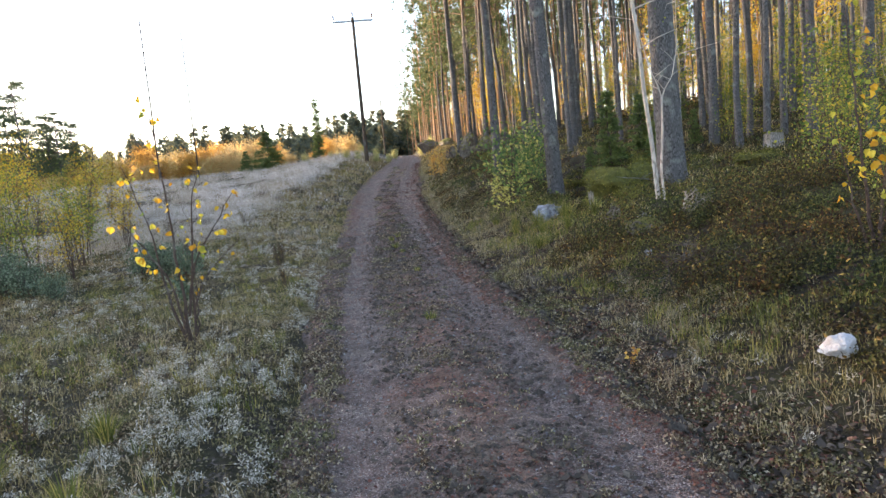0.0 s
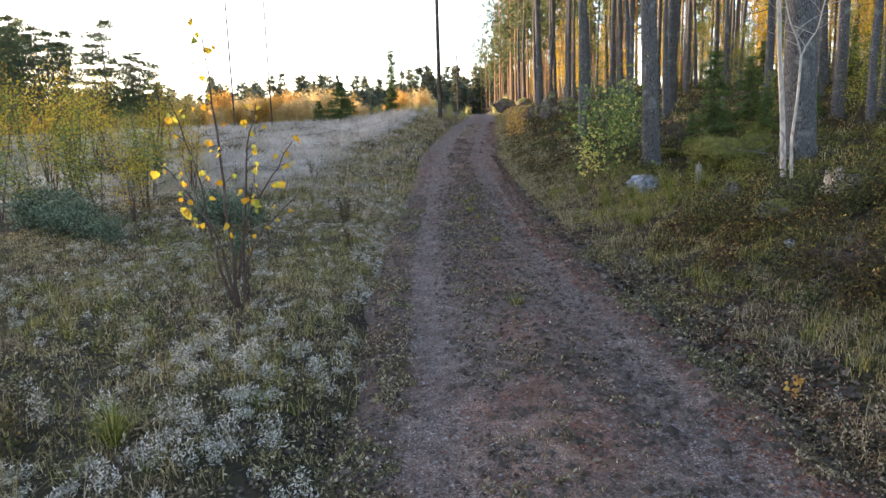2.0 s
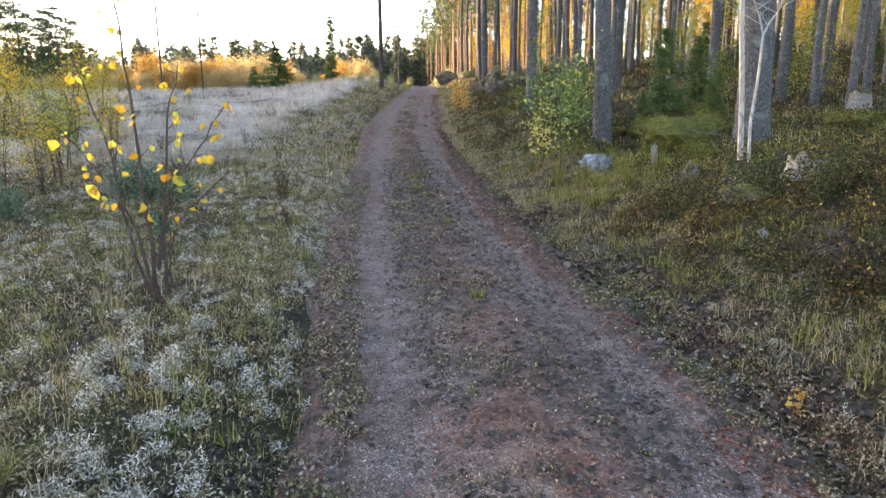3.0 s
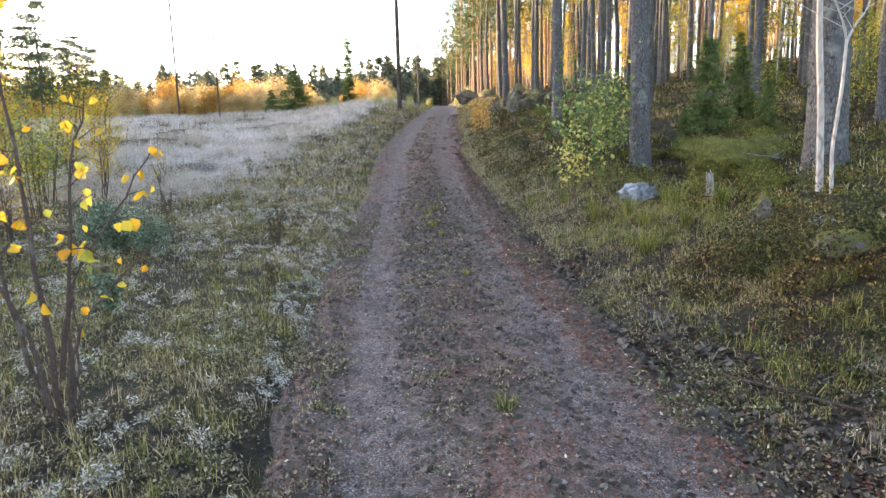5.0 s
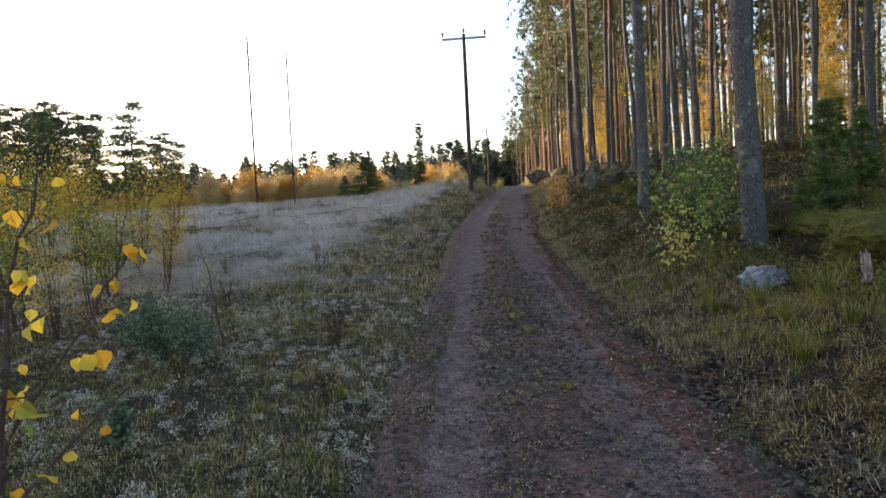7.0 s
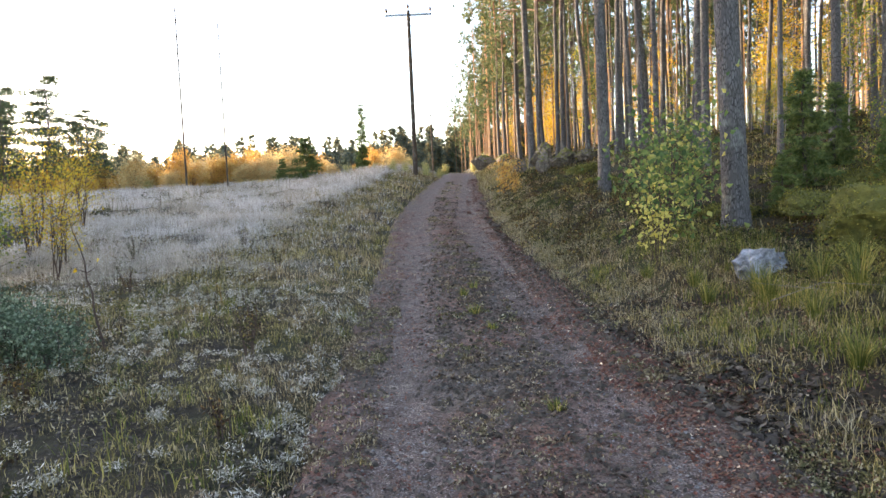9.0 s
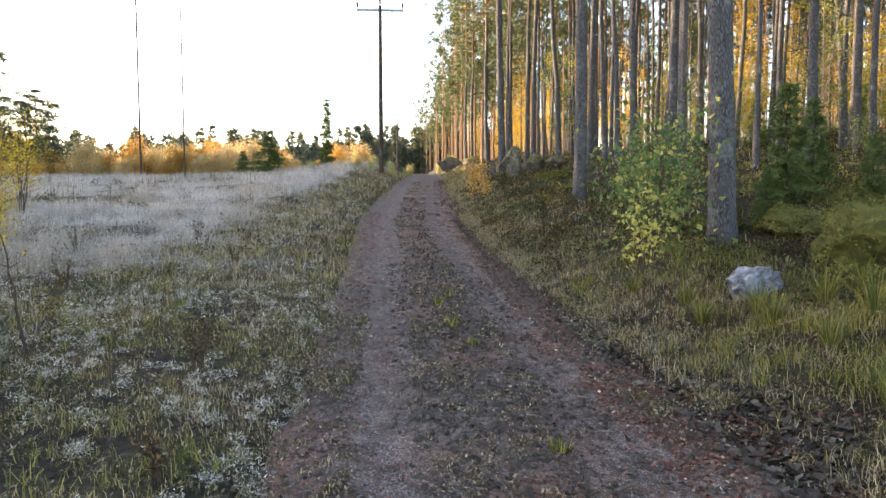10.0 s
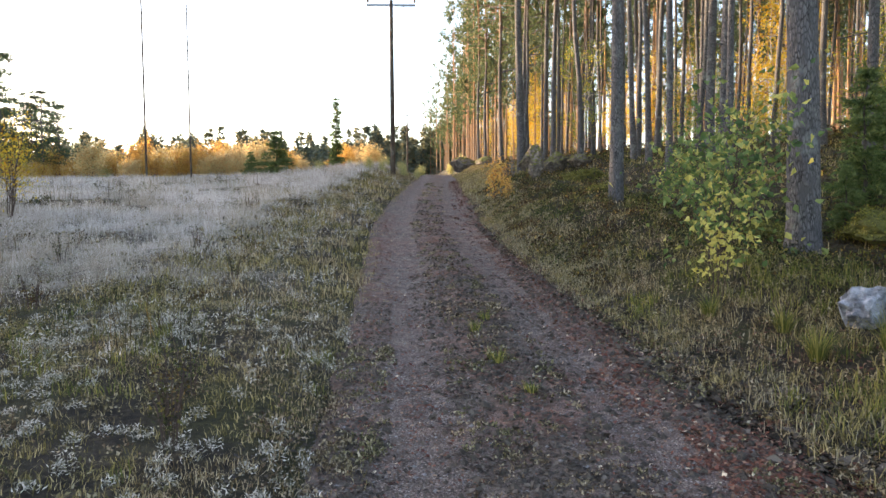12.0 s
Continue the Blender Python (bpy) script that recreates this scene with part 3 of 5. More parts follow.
while len(spots) < 740 and tries < 60000:
    tries += 1
    y = 9 + 165 * g.random() ** 1.25
    x = 5.4 - 0.006 * max(0, y - 30) + (14 + 0.72 * y) * g.random() ** 1.2
    if y < 19 and x < 8.6 or (y < 14 and x < 12):
        continue
    gap = 0.95 + 0.004 * y
    if min((x - a) ** 2 + (y - b) ** 2 for a, b in spots) < gap ** 2:
        continue
    spots.append((x, y))
    if y > 58:
        far_spots.append((x, y))
        continue
    edge = x < 7.0 and y > 42
    src = edge_pine if edge else variants[int(g.integers(4))]
    s = g.uniform(0.72, 1.1)
    copy_thing(src, stand(x, y, g.uniform(0, 360), s, 0.08, g.uniform(0.88, 1.08), g.normal() * 0.8, g.normal() * 0.8))


def far_pines():
    """The deep of the stand: trunks and ragged crowns, joined."""
    g = np.random.default_rng(22)
    wood, green = Shape(), Shape()
    for x, y in far_spots:
        z0, top, lean = gz(x, y) - 0.1, g.uniform(17, 23), g.normal(size=2) * 0.25
        low = 0.22 if x < 7.5 else 0.52
        path = np.array([(x + lean[0] * f, y + lean[1] * f, z0 + f * top) for f in np.linspace(0, 1, 6)])
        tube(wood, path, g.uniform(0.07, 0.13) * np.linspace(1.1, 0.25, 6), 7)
        for i in range(20):
            f = low + (1 - low) * (i + g.random()) / 20
            a, L = g.uniform(0, 6.283), g.uniform(0.8, 2.0) * (1.15 - 0.6 * f)
            p0 = along(path, f)
            w = np.array([math.cos(a), math.sin(a), 0.15])
            tube(wood, [p0, p0 + w * L], [0.03, 0.008], 3)
            at = p0 + w * L * g.uniform(0.3, 1.05, (7, 1)) + g.normal(size=(7, 3)) * 0.22
            sprigs(green, at, np.tile(w * 0.5 + [0, 0, 0.3], (7, 1)), 0.55, g, 6, 0.2, 0.85)
    v = np.concatenate(wood.v + green.v)
    q = np.concatenate([f for f in wood.f if f.shape[1] == 4])
    t = np.concatenate([f for f in wood.f if f.shape[1] == 3])
    n = np.concatenate(green.f) + wood.n
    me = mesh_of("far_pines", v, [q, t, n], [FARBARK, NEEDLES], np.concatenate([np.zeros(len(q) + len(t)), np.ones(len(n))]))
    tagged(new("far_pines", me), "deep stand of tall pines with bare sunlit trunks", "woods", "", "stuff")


far_pines()

# pines on the sunny side that shade the clearing, the nearest of them in view across the meadow
shade_pine = pine("pine_tree", "bushy meadow pine with a ragged open crown", 10.5, 0.13, 0.2, 31, clumps=1450, m=stand(-33.5, 62), reach=1.5, tiers=15, group="pines across the meadow")
for x, y, s in ((-36, 60, 0.8), (-30.4, 62.5, 0.7), (-28.4, 61, 0.58), (-38.5, 64, 0.95), (-35, 66, 0.7), (-31.5, 63, 0.62), (-41, 60, 0.95), (-43, 64, 1.0), (-44, 57, 0.85), (-47, 61, 1.0), (-50, 57, 0.95), (-40, 55, 0.8), (-37.5, 58, 0.85), (-34.5, 69, 0.75), (-42, 68, 1.0), (-45, 70, 1.1), (-39.5, 71, 0.9), (-48, 66, 1.1)):
    copy_thing(shade_pine, stand(x, y, g.uniform(0, 360), s))
for x, y, s in ((-47, 56, 1.15), (-50, 63, 1.2), (-53, 60, 1.25), (-49, 72, 1.25)):
    copy_thing(shade_pine, stand(x, y, g.uniform(0, 360), s))
# unseen rows of pines left of the view, added to block the low sun
belt = pine("pine_tree", "tall dense pine out of view, added to shade the clearing", 19, 0.16, 0.14, 33, clumps=1000, m=stand(-58, 64), reach=1.6, group="pines of the shelter belt")
for i in range(96):
    f = i / 95
    copy_thing(belt, stand(-54 - 24 * f + g.normal() * 3, 78 - 105 * f + g.normal() * 1.5, g.uniform(0, 360), g.uniform(0.6, 0.76) if f < 0.17 else g.uniform(0.85, 1.1)))

# birches turning yellow among the pines
yb = [broadleaf("birch_tree", "slender birch with bright yellow autumn leaves", 9, 41, YELLOW, 1, 60, 2000, 0.11, BIRCHBARK, stand(17, 38), 0.2, 0.15, radius=0.045),
      broadleaf("birch_tree", "slender birch with bright yellow autumn leaves", 6, 42, YELLOW, 2, 50, 1700, 0.10, BIRCHBARK, stand(13, 44), 0.25, 0.15, radius=0.03),
      broadleaf("birch_tree", "young birch with yellow-green autumn leaves", 5, 43, GREENYEL, 2, 44, 1800, 0.08, BIRCHBARK, stand(11.5, 24.5), 0.28, 0.12, radius=0.025)]
for i in range(74):
    y = 30 + 100 * g.random()
    x = 6.4 + (5 + 0.65 * y) * g.random()
    copy_thing(yb[int(g.choice([0, 0, 1, 1, 2]))], stand(x, y, g.uniform(0, 360), g.uniform(0.75, 1.35)))
for i in range(34):
    y = 17 + 22 * g.random()
    x = 9 + 0.05 * y + 17 * g.random()
    copy_thing(yb[2], stand(x, y, g.uniform(0, 360), g.uniform(0.4, 0.85)))

# young spruces under the pines
sp = spruce("spruce_tree", "young dark green spruce under the pines", 2.6, 51, 0.22, stand(6.1, 17.3, 0, 0.85), whorls=20, dens=24)
for x, y, s in ((7.6, 18.9, 0.8), (9.0, 18.3, 0.5), (11.5, 24.5, 0.6), (6.9, 16.4, 0.55), (5.3, 16.6, 0.45), (15.5, 28, 1.0), (13.5, 31, 0.9), (17, 25, 0.7)):
    copy_thing(sp, stand(x, y, 77 * x, s))

# far side of the meadow
slim = spruce("spruce_tree", "slim ragged young spruce alone in the meadow", 5.2, 52, 0.075, stand(-5.57, 53.5), whorls=30, dens=9)
bushy = spruce("spruce_tree", "low wide dark spruce bush in the meadow", 3.3, 53, 0.42, stand(-9.6, 52.5), whorls=18)
copy_thing(bushy, stand(-11.6, 54, 90, 0.6))
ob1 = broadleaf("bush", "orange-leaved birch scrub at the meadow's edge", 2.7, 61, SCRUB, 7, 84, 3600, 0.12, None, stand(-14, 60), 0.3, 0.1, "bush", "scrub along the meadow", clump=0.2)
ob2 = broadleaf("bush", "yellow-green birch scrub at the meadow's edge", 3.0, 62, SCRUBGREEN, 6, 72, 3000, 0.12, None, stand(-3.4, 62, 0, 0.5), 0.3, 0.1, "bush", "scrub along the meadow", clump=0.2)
ob3 = broadleaf("bush", "tawny thin-twigged birch scrub at the meadow's edge", 3.1, 63, ORANGE, 9, 80, 2600, 0.10, None, stand(-17, 61), 0.36, 0.08, "bush", "scrub along the meadow", clump=0.12)
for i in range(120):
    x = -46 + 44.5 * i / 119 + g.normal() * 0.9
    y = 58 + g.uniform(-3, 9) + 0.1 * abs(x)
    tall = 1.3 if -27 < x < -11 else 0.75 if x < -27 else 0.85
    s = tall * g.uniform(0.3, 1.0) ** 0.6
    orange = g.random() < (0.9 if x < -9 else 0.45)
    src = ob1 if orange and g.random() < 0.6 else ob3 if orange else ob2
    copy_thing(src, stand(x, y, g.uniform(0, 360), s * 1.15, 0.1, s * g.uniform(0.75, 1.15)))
for x, y, s in ((-2.9, 45.5, 0.55), (-0.9, 47.5, 0.5), (-2.2, 47, 0.5), (0.0, 52, 0.5), (-4.3, 49, 0.45), (0.6, 63, 0.7), (3.6, 70, 0.8), (5.4, 78, 0.9)):
    copy_thing(ob2, stand(x, y, 50 * x, s))


def far_woods():
    """The wood on the skyline: many small spires and crowns in one mesh."""
    g = np.random.default_rng(71)
    s = Shape()
    for i in range(1150):
        x = -150 + 190 * g.random()
        y = 150 + 60 * g.random() + 0.1 * abs(x)
        z0 = gz(x, y) - 0.5
        top = g.uniform(8.5, 15.0) * (1 + 0.0012 * max(0, x + 40))
        w = top * g.uniform(0.14, 0.22)
        n = 130
        f = g.random(n) ** 0.85
        a = g.uniform(0, 6.283, n)
        r = w * (1.02 - f) * g.uniform(0.5, 1.1, n)
        at = np.stack([x + r * np.cos(a), y + r * np.sin(a), z0 + f * top], 1)
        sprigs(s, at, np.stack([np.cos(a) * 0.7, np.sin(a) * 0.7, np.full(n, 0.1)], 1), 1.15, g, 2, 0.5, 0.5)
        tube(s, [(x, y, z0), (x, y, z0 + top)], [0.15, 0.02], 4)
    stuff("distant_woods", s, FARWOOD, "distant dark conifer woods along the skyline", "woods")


far_woods()


# ---------------- poles ----------------
def utility_pole(x, y, top, radius, arm=0.0, lean=0.0, label="", turn=0):
    ob = thing("utility_pole", label, "pole", pose(x, y, gz(x, y) - 0.15, 0, lean, turn))
    p = Shape()
    tube(p, [(0, 0, z) for z in np.linspace(0, top, 9)], radius * np.linspace(1, 0.68, 9), 14)
    part("post", p, POLEWOOD, ob, "", True)
    if arm:
        b = Shape()
        w, h = 0.05, 0.06
        xs = np.array([-arm / 2, arm / 2])
        v = [(sx, sy * w, top - 0.25 + sz * h) for sx in xs for sy in (-1, 1) for sz in (-1, 1)]
        b.add(v, [[0, 1, 3, 2], [4, 6, 7, 5], [0, 4, 5, 1], [2, 3, 7, 6], [0, 2, 6, 4], [1, 5, 7, 3]])
        cross = part("crossarm", b, METAL, ob, "thin steel crossarm")
        for dx in (-arm / 2 + 0.06, 0.0, arm / 2 - 0.06):
            s = Shape()
            z0 = top + (0.0 if dx == 0 else -0.19)
            prof = [(0.02, 0), (0.025, 0.1), (0.07, 0.12), (0.08, 0.2), (0.05, 0.23), (0.075, 0.28), (0.045, 0.36), (0.01, 0.39)]
            tube(s, [(dx, 0, z0 + q) for _, q in prof], [r for r, _ in prof], 10)
            part("insulator", s, PORCELAIN, ob)
        for side in (-1, 1):
            s = Shape()
            tube(s, [(0, 0.06, top - 1.0), (side * arm * 0.28, 0.06, top - 0.28)], [0.015, 0.015], 5)
            part("brace", s, METAL, ob)
    return ob


utility_pole(-1.5, 45.0, 10.0, 0.15, 2.75, 0, "tarred wooden power-line pole with a steel crossarm")
utility_pole(-0.45, 109.7, 9.6, 0.15, 2.75, 0, "distant wooden power-line pole with a crossarm")
utility_pole(-17.35, 50.2, 12.5, 0.07, 0, 0, "thin bare wooden pole standing in the scrub")
utility_pole(-13.9, 48.2, 10.8, 0.055, 0, 0, "thin bare wooden pole standing in the scrub")


# ---------------- ground cover ----------------
def scatter(g, n, lo, hi, y0, y1, keep=None):
    """Points by their distance from the track's middle line, thinned by keep(u, x, y)."""
    u, y = g.uniform(lo, hi, n), g.uniform(y0, y1, n)
    x = u + centre(y)
    if keep is not None:
        k = g.random(n) < keep(u, x, y)
        u, x, y = u[k], x[k], y[k]
    return u, x, y


def tufted(g, u, x, y, per, radius):
    """Spreads blades round tuft centres."""
    n = len(x) * per
    r = radius * g.random(n) ** 0.7
    a = g.uniform(0, 6.283, n)
    return np.repeat(x, per) + r * np.cos(a), np.repeat(y, per) + r * np.sin(a)


def grass(name, mat, label, bands, seed, keep, on=height, lean=0.4):
    g = np.random.default_rng(seed)
    s = Shape()
    for n, per, radius, lo, hi, y0, y1, h, w in bands:
        u, x, y = scatter(g, n, lo, hi, y0, y1, keep)
        x, y = tufted(g, u, x, y, per, radius)
        blades(s, x, y, on(x, y), h * g.uniform(0.45, 1.25, len(x)), w * g.uniform(0.6, 1.3, len(x)), g, lean)
    return stuff(name, s, mat, label, "grass")


left_pale = lambda u, x, y: np.clip(meadowness(x, y) * 1.25 + 0.06 * (y > 13), 0, 1)
grass("meadow_grass", MEADOW, "pale frost-bleached meadow grass, matted and thin", [
    (11000, 9, 0.12, -16, -1.6, 10, 20, 0.15, 0.004), (16000, 8, 0.22, -26, -1.5, 19, 34, 0.20, 0.009),
    (15000, 7, 0.35, -40, -1.4, 33, 62, 0.24, 0.018)], 201, left_pale, lean=1.1)
grass("meadow_tussocks", MEADOW, "taller pale tussocks standing out of the meadow", [
    (900, 60, 0.22, -16, -2.4, 15, 25, 0.34, 0.005), (1100, 50, 0.3, -27, -2.2, 24, 40, 0.42, 0.010), (700, 40, 0.4, -36, -2, 40, 57, 0.5, 0.018)], 211,
    lambda u, x, y: smooth((meadowness(x, y) - 0.45) / 0.4), lean=0.9)
grass("dry_stems", HEATH, "thin brown dead stems in the meadow", [
    (260, 7, 0.2, -14, -2.5, 13, 24, 0.5, 0.006), (300, 7, 0.4, -26, -3, 24, 44, 0.65, 0.012)], 212, lambda u, x, y: 0.1 + 0.9 * (meadowness(x, y) < 0.4), lean=0.15)
near_left = lambda u, x, y: 0.35 + 0.65 * (waves(x, y, 1.7) > -0.1)
grass("verge_grass", VERGE, "short brown and green autumn grass tufts", [
    (3600, 9, 0.06, -5.5, -1.12, 0.8, 9, 0.075, 0.005), (700, 12, 0.05, -4.5, -1.2, 1, 8, 0.16, 0.004), (9500, 9, 0.08, -8, -1.15, 7.5, 16, 0.07, 0.005),
    (3000, 7, 0.12, -5, -1.2, 16, 30, 0.15, 0.010), (1400, 6, 0.2, -3.5, -1.2, 30, 55, 0.2, 0.02),
    (1300, 9, 0.06, 1.35, 2.6, 2, 9, 0.075, 0.005), (2600, 9, 0.08, 1.5, 4.2, 9, 18, 0.11, 0.006),
    (1500, 8, 0.12, 1.35, 4.0, 17, 32, 0.12, 0.010), (2600, 7, 0.2, 1.3, 4.5, 32, 60, 0.22, 0.02),
    (3600, 7, 0.15, 4, 18, 10, 32, 0.16, 0.012)], 202, near_left, lean=0.75)
grass("green_grass", GREENGRASS, "fresh yellow-green grass along the track", [
    (420, 16, 0.07, -4.2, -1.5, 1.2, 7, 0.15, 0.006), (500, 14, 0.08, -5, -1.4, 7, 16, 0.14, 0.006),
    (620, 24, 0.10, 1.75, 4.2, 9.0, 16.5, 0.17, 0.006), (260, 18, 0.09, 1.8, 3.4, 4, 9, 0.14, 0.006), (200, 16, 0.12, 2.0, 4.4, 16, 24, 0.16, 0.009)], 203,
    lean=0.6, keep=lambda u, x, y: 0.15 + 0.85 * (waves(x + 5, y, 1.2) > 0.15))
grass("dry_grass", STRAW, "bleached dry grass at the foot of the bank", [
    (50, 18, 0.09, 1.5, 2.4, 3.4, 6.4, 0.09, 0.004), (1000, 12, 0.14, 1.35, 2.6, 15.5, 26, 0.13, 0.008), (500, 10, 0.2, 1.3, 2.6, 26, 40, 0.2, 0.014), (120, 26, 0.1, 1.5, 2.5, 3.0, 7, 0.13, 0.004), (520, 12, 0.1, 1.5, 3.2, 8, 15, 0.12, 0.005)], 204, lean=0.9, keep= lambda u, x, y: 0.25 + 0.75 * (waves(x, y + 3, 1.4) > 0))
grass("track_grass", VERGE, "sparse low grass on the crown of the track", [
    (600, 6, 0.05, -0.4, 0.42, 1.0, 14, 0.03, 0.005), (150, 7, 0.06, -0.35, 0.45, 14, 40, 0.05, 0.008),
    (600, 5, 0.05, -1.3, -0.95, 1, 18, 0.05, 0.005)], 205, lambda u, x, y: 0.06 + 0.94 * (waves(x, y + 1, 2.4) > 0.12), road_height)


def low_plants(name, mat, label, bands, seed, keep, category="plants", on=height, width=0.6):
    """Low herbs and dwarf shrubs: small leaves in rounded clumps."""
    g = np.random.default_rng(seed)
    s = Shape()
    for n, per, radius, lo, hi, y0, y1, h, size in bands:
        u, x, y = scatter(g, n, lo, hi, y0, y1, keep)
        k = len(x)
        hh = np.repeat(h * (0.35 + 1.4 * g.random(k) ** 1.6), per)
        d = g.normal(size=(k * per, 3))
        d /= np.linalg.norm(d, axis=1)[:, None]
        d *= g.random((k * per, 1)) ** 0.4
        px, py = np.repeat(x, per) + d[:, 0] * radius, np.repeat(y, per) + d[:, 1] * radius
        pz = on(px, py) + np.abs(d[:, 2]) * hh
        leaves(s, np.stack([px, py, pz], 1), size * g.uniform(0.6, 1.4, len(px)), g, width, (0, 0, 0.3))
    return stuff(name, s, mat, label, category)


low_plants("frosted_herbs", LICHEN, "pale grey frosted herbs and lichen in fluffy clumps", [
    (210, 200, 0.08, -3.2, -1.3, 1.2, 6.5, 0.12, 0.024), (520, 90, 0.05, -6, -1.2, 1.5, 8, 0.07, 0.022), (850, 80, 0.07, -6, -1.25, 7, 15, 0.08, 0.026), (1100, 26, 0.16, -9, -1.4, 13, 28, 0.12, 0.045),
    (40, 60, 0.05, 1.5, 2.4, 3, 7, 0.06, 0.018)],
    301, lambda u, x, y: 0.25 + 0.75 * (waves(x + 2, y, 1.5) > 0.05), width=0.2)
low_plants("meadow_herbs", HERB, "low mixed herbs and heather in autumn colours", [
    (3600, 26, 0.09, -6.5, -1.2, 0.8, 9, 0.08, 0.022), (1800, 20, 0.11, -10, -1.2, 9, 18, 0.09, 0.026), (900, 14, 0.2, -16, -1.4, 18, 32, 0.16, 0.06),
    (800, 24, 0.07, 1.2, 3.0, 2, 12, 0.05, 0.022), (1100, 18, 0.1, 1.2, 3.4, 12, 22, 0.07, 0.03)], 302, lambda u, x, y: 0.45 + 0.55 * (waves(x, y, 2.2) > 0))
low_plants("heath_shrubs", HEATH, "brown and dark green heath shrubs on the bank", [
    (900, 75, 0.11, 2.0, 6.5, 2, 9.5, 0.16, 0.028), (260, 320, 0.26, 2.4, 6.5, 2, 9.5, 0.46, 0.032), (1100, 40, 0.16, 3.2, 11, 9, 18, 0.2, 0.04), (1400, 30, 0.15, 1.7, 4.6, 16.5, 32, 0.16, 0.045), (800, 22, 0.25, 4.2, 18, 17, 34, 0.25, 0.07),
    (500, 18, 0.5, 3.5, 30, 33, 70, 0.4, 0.15)], 303, lambda u, x, y: 0.4 + 0.6 * (waves(x, y, 1.3) > -0.1))
low_plants("dark_meadow_shrubs", HEATH, "dark heather patches in the pale meadow", [
    (26, 70, 0.3, -16.5, -13, 40, 42, 0.3, 0.08), (30, 70, 0.3, -12.5, -9, 37, 38.4, 0.22, 0.08), (22, 70, 0.3, -9.6, -7.6, 33.5, 34.5, 0.2, 0.08), (26, 60, 0.25, -20, -12, 27, 30, 0.2, 0.07), (240, 46, 0.3, -24, -3, 18, 46, 0.2, 0.06),
    (160, 60, 0.12, -7, -2.6, 3, 12, 0.14, 0.025), (60, 60, 0.2, -9, -3, 12, 18, 0.2, 0.035)], 304, lambda u, x, y: 0.3 + 0.7 * (meadowness(x, y) < 0.35))
low_plants("track_herbs", HERB, "flat brown-green herbs on the crown and sides of the track", [
    (750, 22, 0.06, -0.5, 0.5, 0.8, 12, 0.018, 0.02), (380, 18, 0.08, -0.45, 0.45, 12, 24, 0.025, 0.03), (1500, 22, 0.06, -1.35, -0.9, 0.8, 14, 0.035, 0.022),
    (1500, 22, 0.06, 1.0, 1.6, 0.8, 14, 0.03, 0.022), (160, 16, 0.12, -0.4, 0.4, 24, 42, 0.03, 0.05)], 306,
    lambda u, x, y: 0.1 + 0.9 * (waves(x + 7, y, 2.1) > 0.0), "plants", lambda x, y: np.maximum(height(x, y), road_height(x, y)))
low_plants("moss_carpet", MOSS, "yellow-green moss over humps of the forest floor", [
    (1500, 50, 0.14, 3.2, 9, 9, 19, 0.05, 0.03), (600, 30, 0.3, 4.5, 20, 18, 40, 0.08, 0.08)], 305, lambda u, x, y: 1.0 * (waves(x + 4, y, 0.9) > 0.05), "moss")


def flat_litter(name, mat, label, bands, seed, keep, on):
    g = np.random.default_rng(seed)
    s = Shape()
    for n, lo, hi, y0, y1, size in bands:
        u, x, y = scatter(g, n, lo, hi, y0, y1, keep)
        k = len(x)
        L = size * g.uniform(0.5, 1.3, k)
        a = g.uniform(0, 6.283, k)
        z = on(x, y) + 0.003
        d = np.stack([np.cos(a), np.sin(a), 0.35 * g.normal(size=k)], 1) * L[:, None]
        q = np.stack([-np.sin(a), np.cos(a), 0.3 * g.normal(size=k)], 1) * (L * 0.35)[:, None]
        p = np.stack([x, y, z], 1)
        lift = np.array([0, 0, 1.0]) * (0.2 * L)[:, None]
        v = np.stack([p - d * 0.5, p + q + lift * g.random((k, 1)), p + d * 0.5 + lift * g.random((k, 1)), p - q + lift * g.random((k, 1))], 1).reshape(-1, 3)
        i = np.arange(k)[:, None] * 4
        s.add(v, np.concatenate([i + [[0, 1, 2]], i + [[0, 2, 3]]]))
    return stuff(name, s, mat, label, "leaves")


flat_litter("red_leaf_litter", LITTER, "reddish-brown fallen leaves and needles on the track", [
    (24000, 0.8, 1.6, 0.8, 12, 0.026), (11000, 0.7, 1.6, 10, 22, 0.036), (13000, -1.25, 0.9, 0.8, 13, 0.025), (9000, -1.2, 0.8, 12, 26, 0.035), (2500, 0.7, 1.6, 22, 45, 0.08), (6000, 1.5, 3.0, 2, 14, 0.035)],
    401, lambda u, x, y: 0.15 + 0.85 * (waves(x, y, 2.6) + 0.5 * (np.abs(u) > 0.9) > 0.15), lambda x, y: np.maximum(height(x, y), road_height(x, y)))
flat_litter("dark_leaf_litter", DARKLITTER, "dark grey weathered leaves beside the ruts", [
    (19000, 1.2, 2.1, 0.8, 13, 0.04), (10000, 1.15, 2.1, 12, 24, 0.05), (16000, -1.2, 1.2, 0.8, 16, 0.024), (9000, -0.45, 0.45, 0.8, 15, 0.03), (9000, -1.75, -0.95, 0.8, 15, 0.035), (4000, -0.4, 0.4, 15, 30, 0.05), (16000, -4.5, -1.3, 0.8, 11, 0.03)],
    402, lambda u, x, y: 0.2 + 0.8 * (waves(x + 1, y, 2.2) > -0.1), lambda x, y: np.maximum(height(x, y), road_height(x, y)))
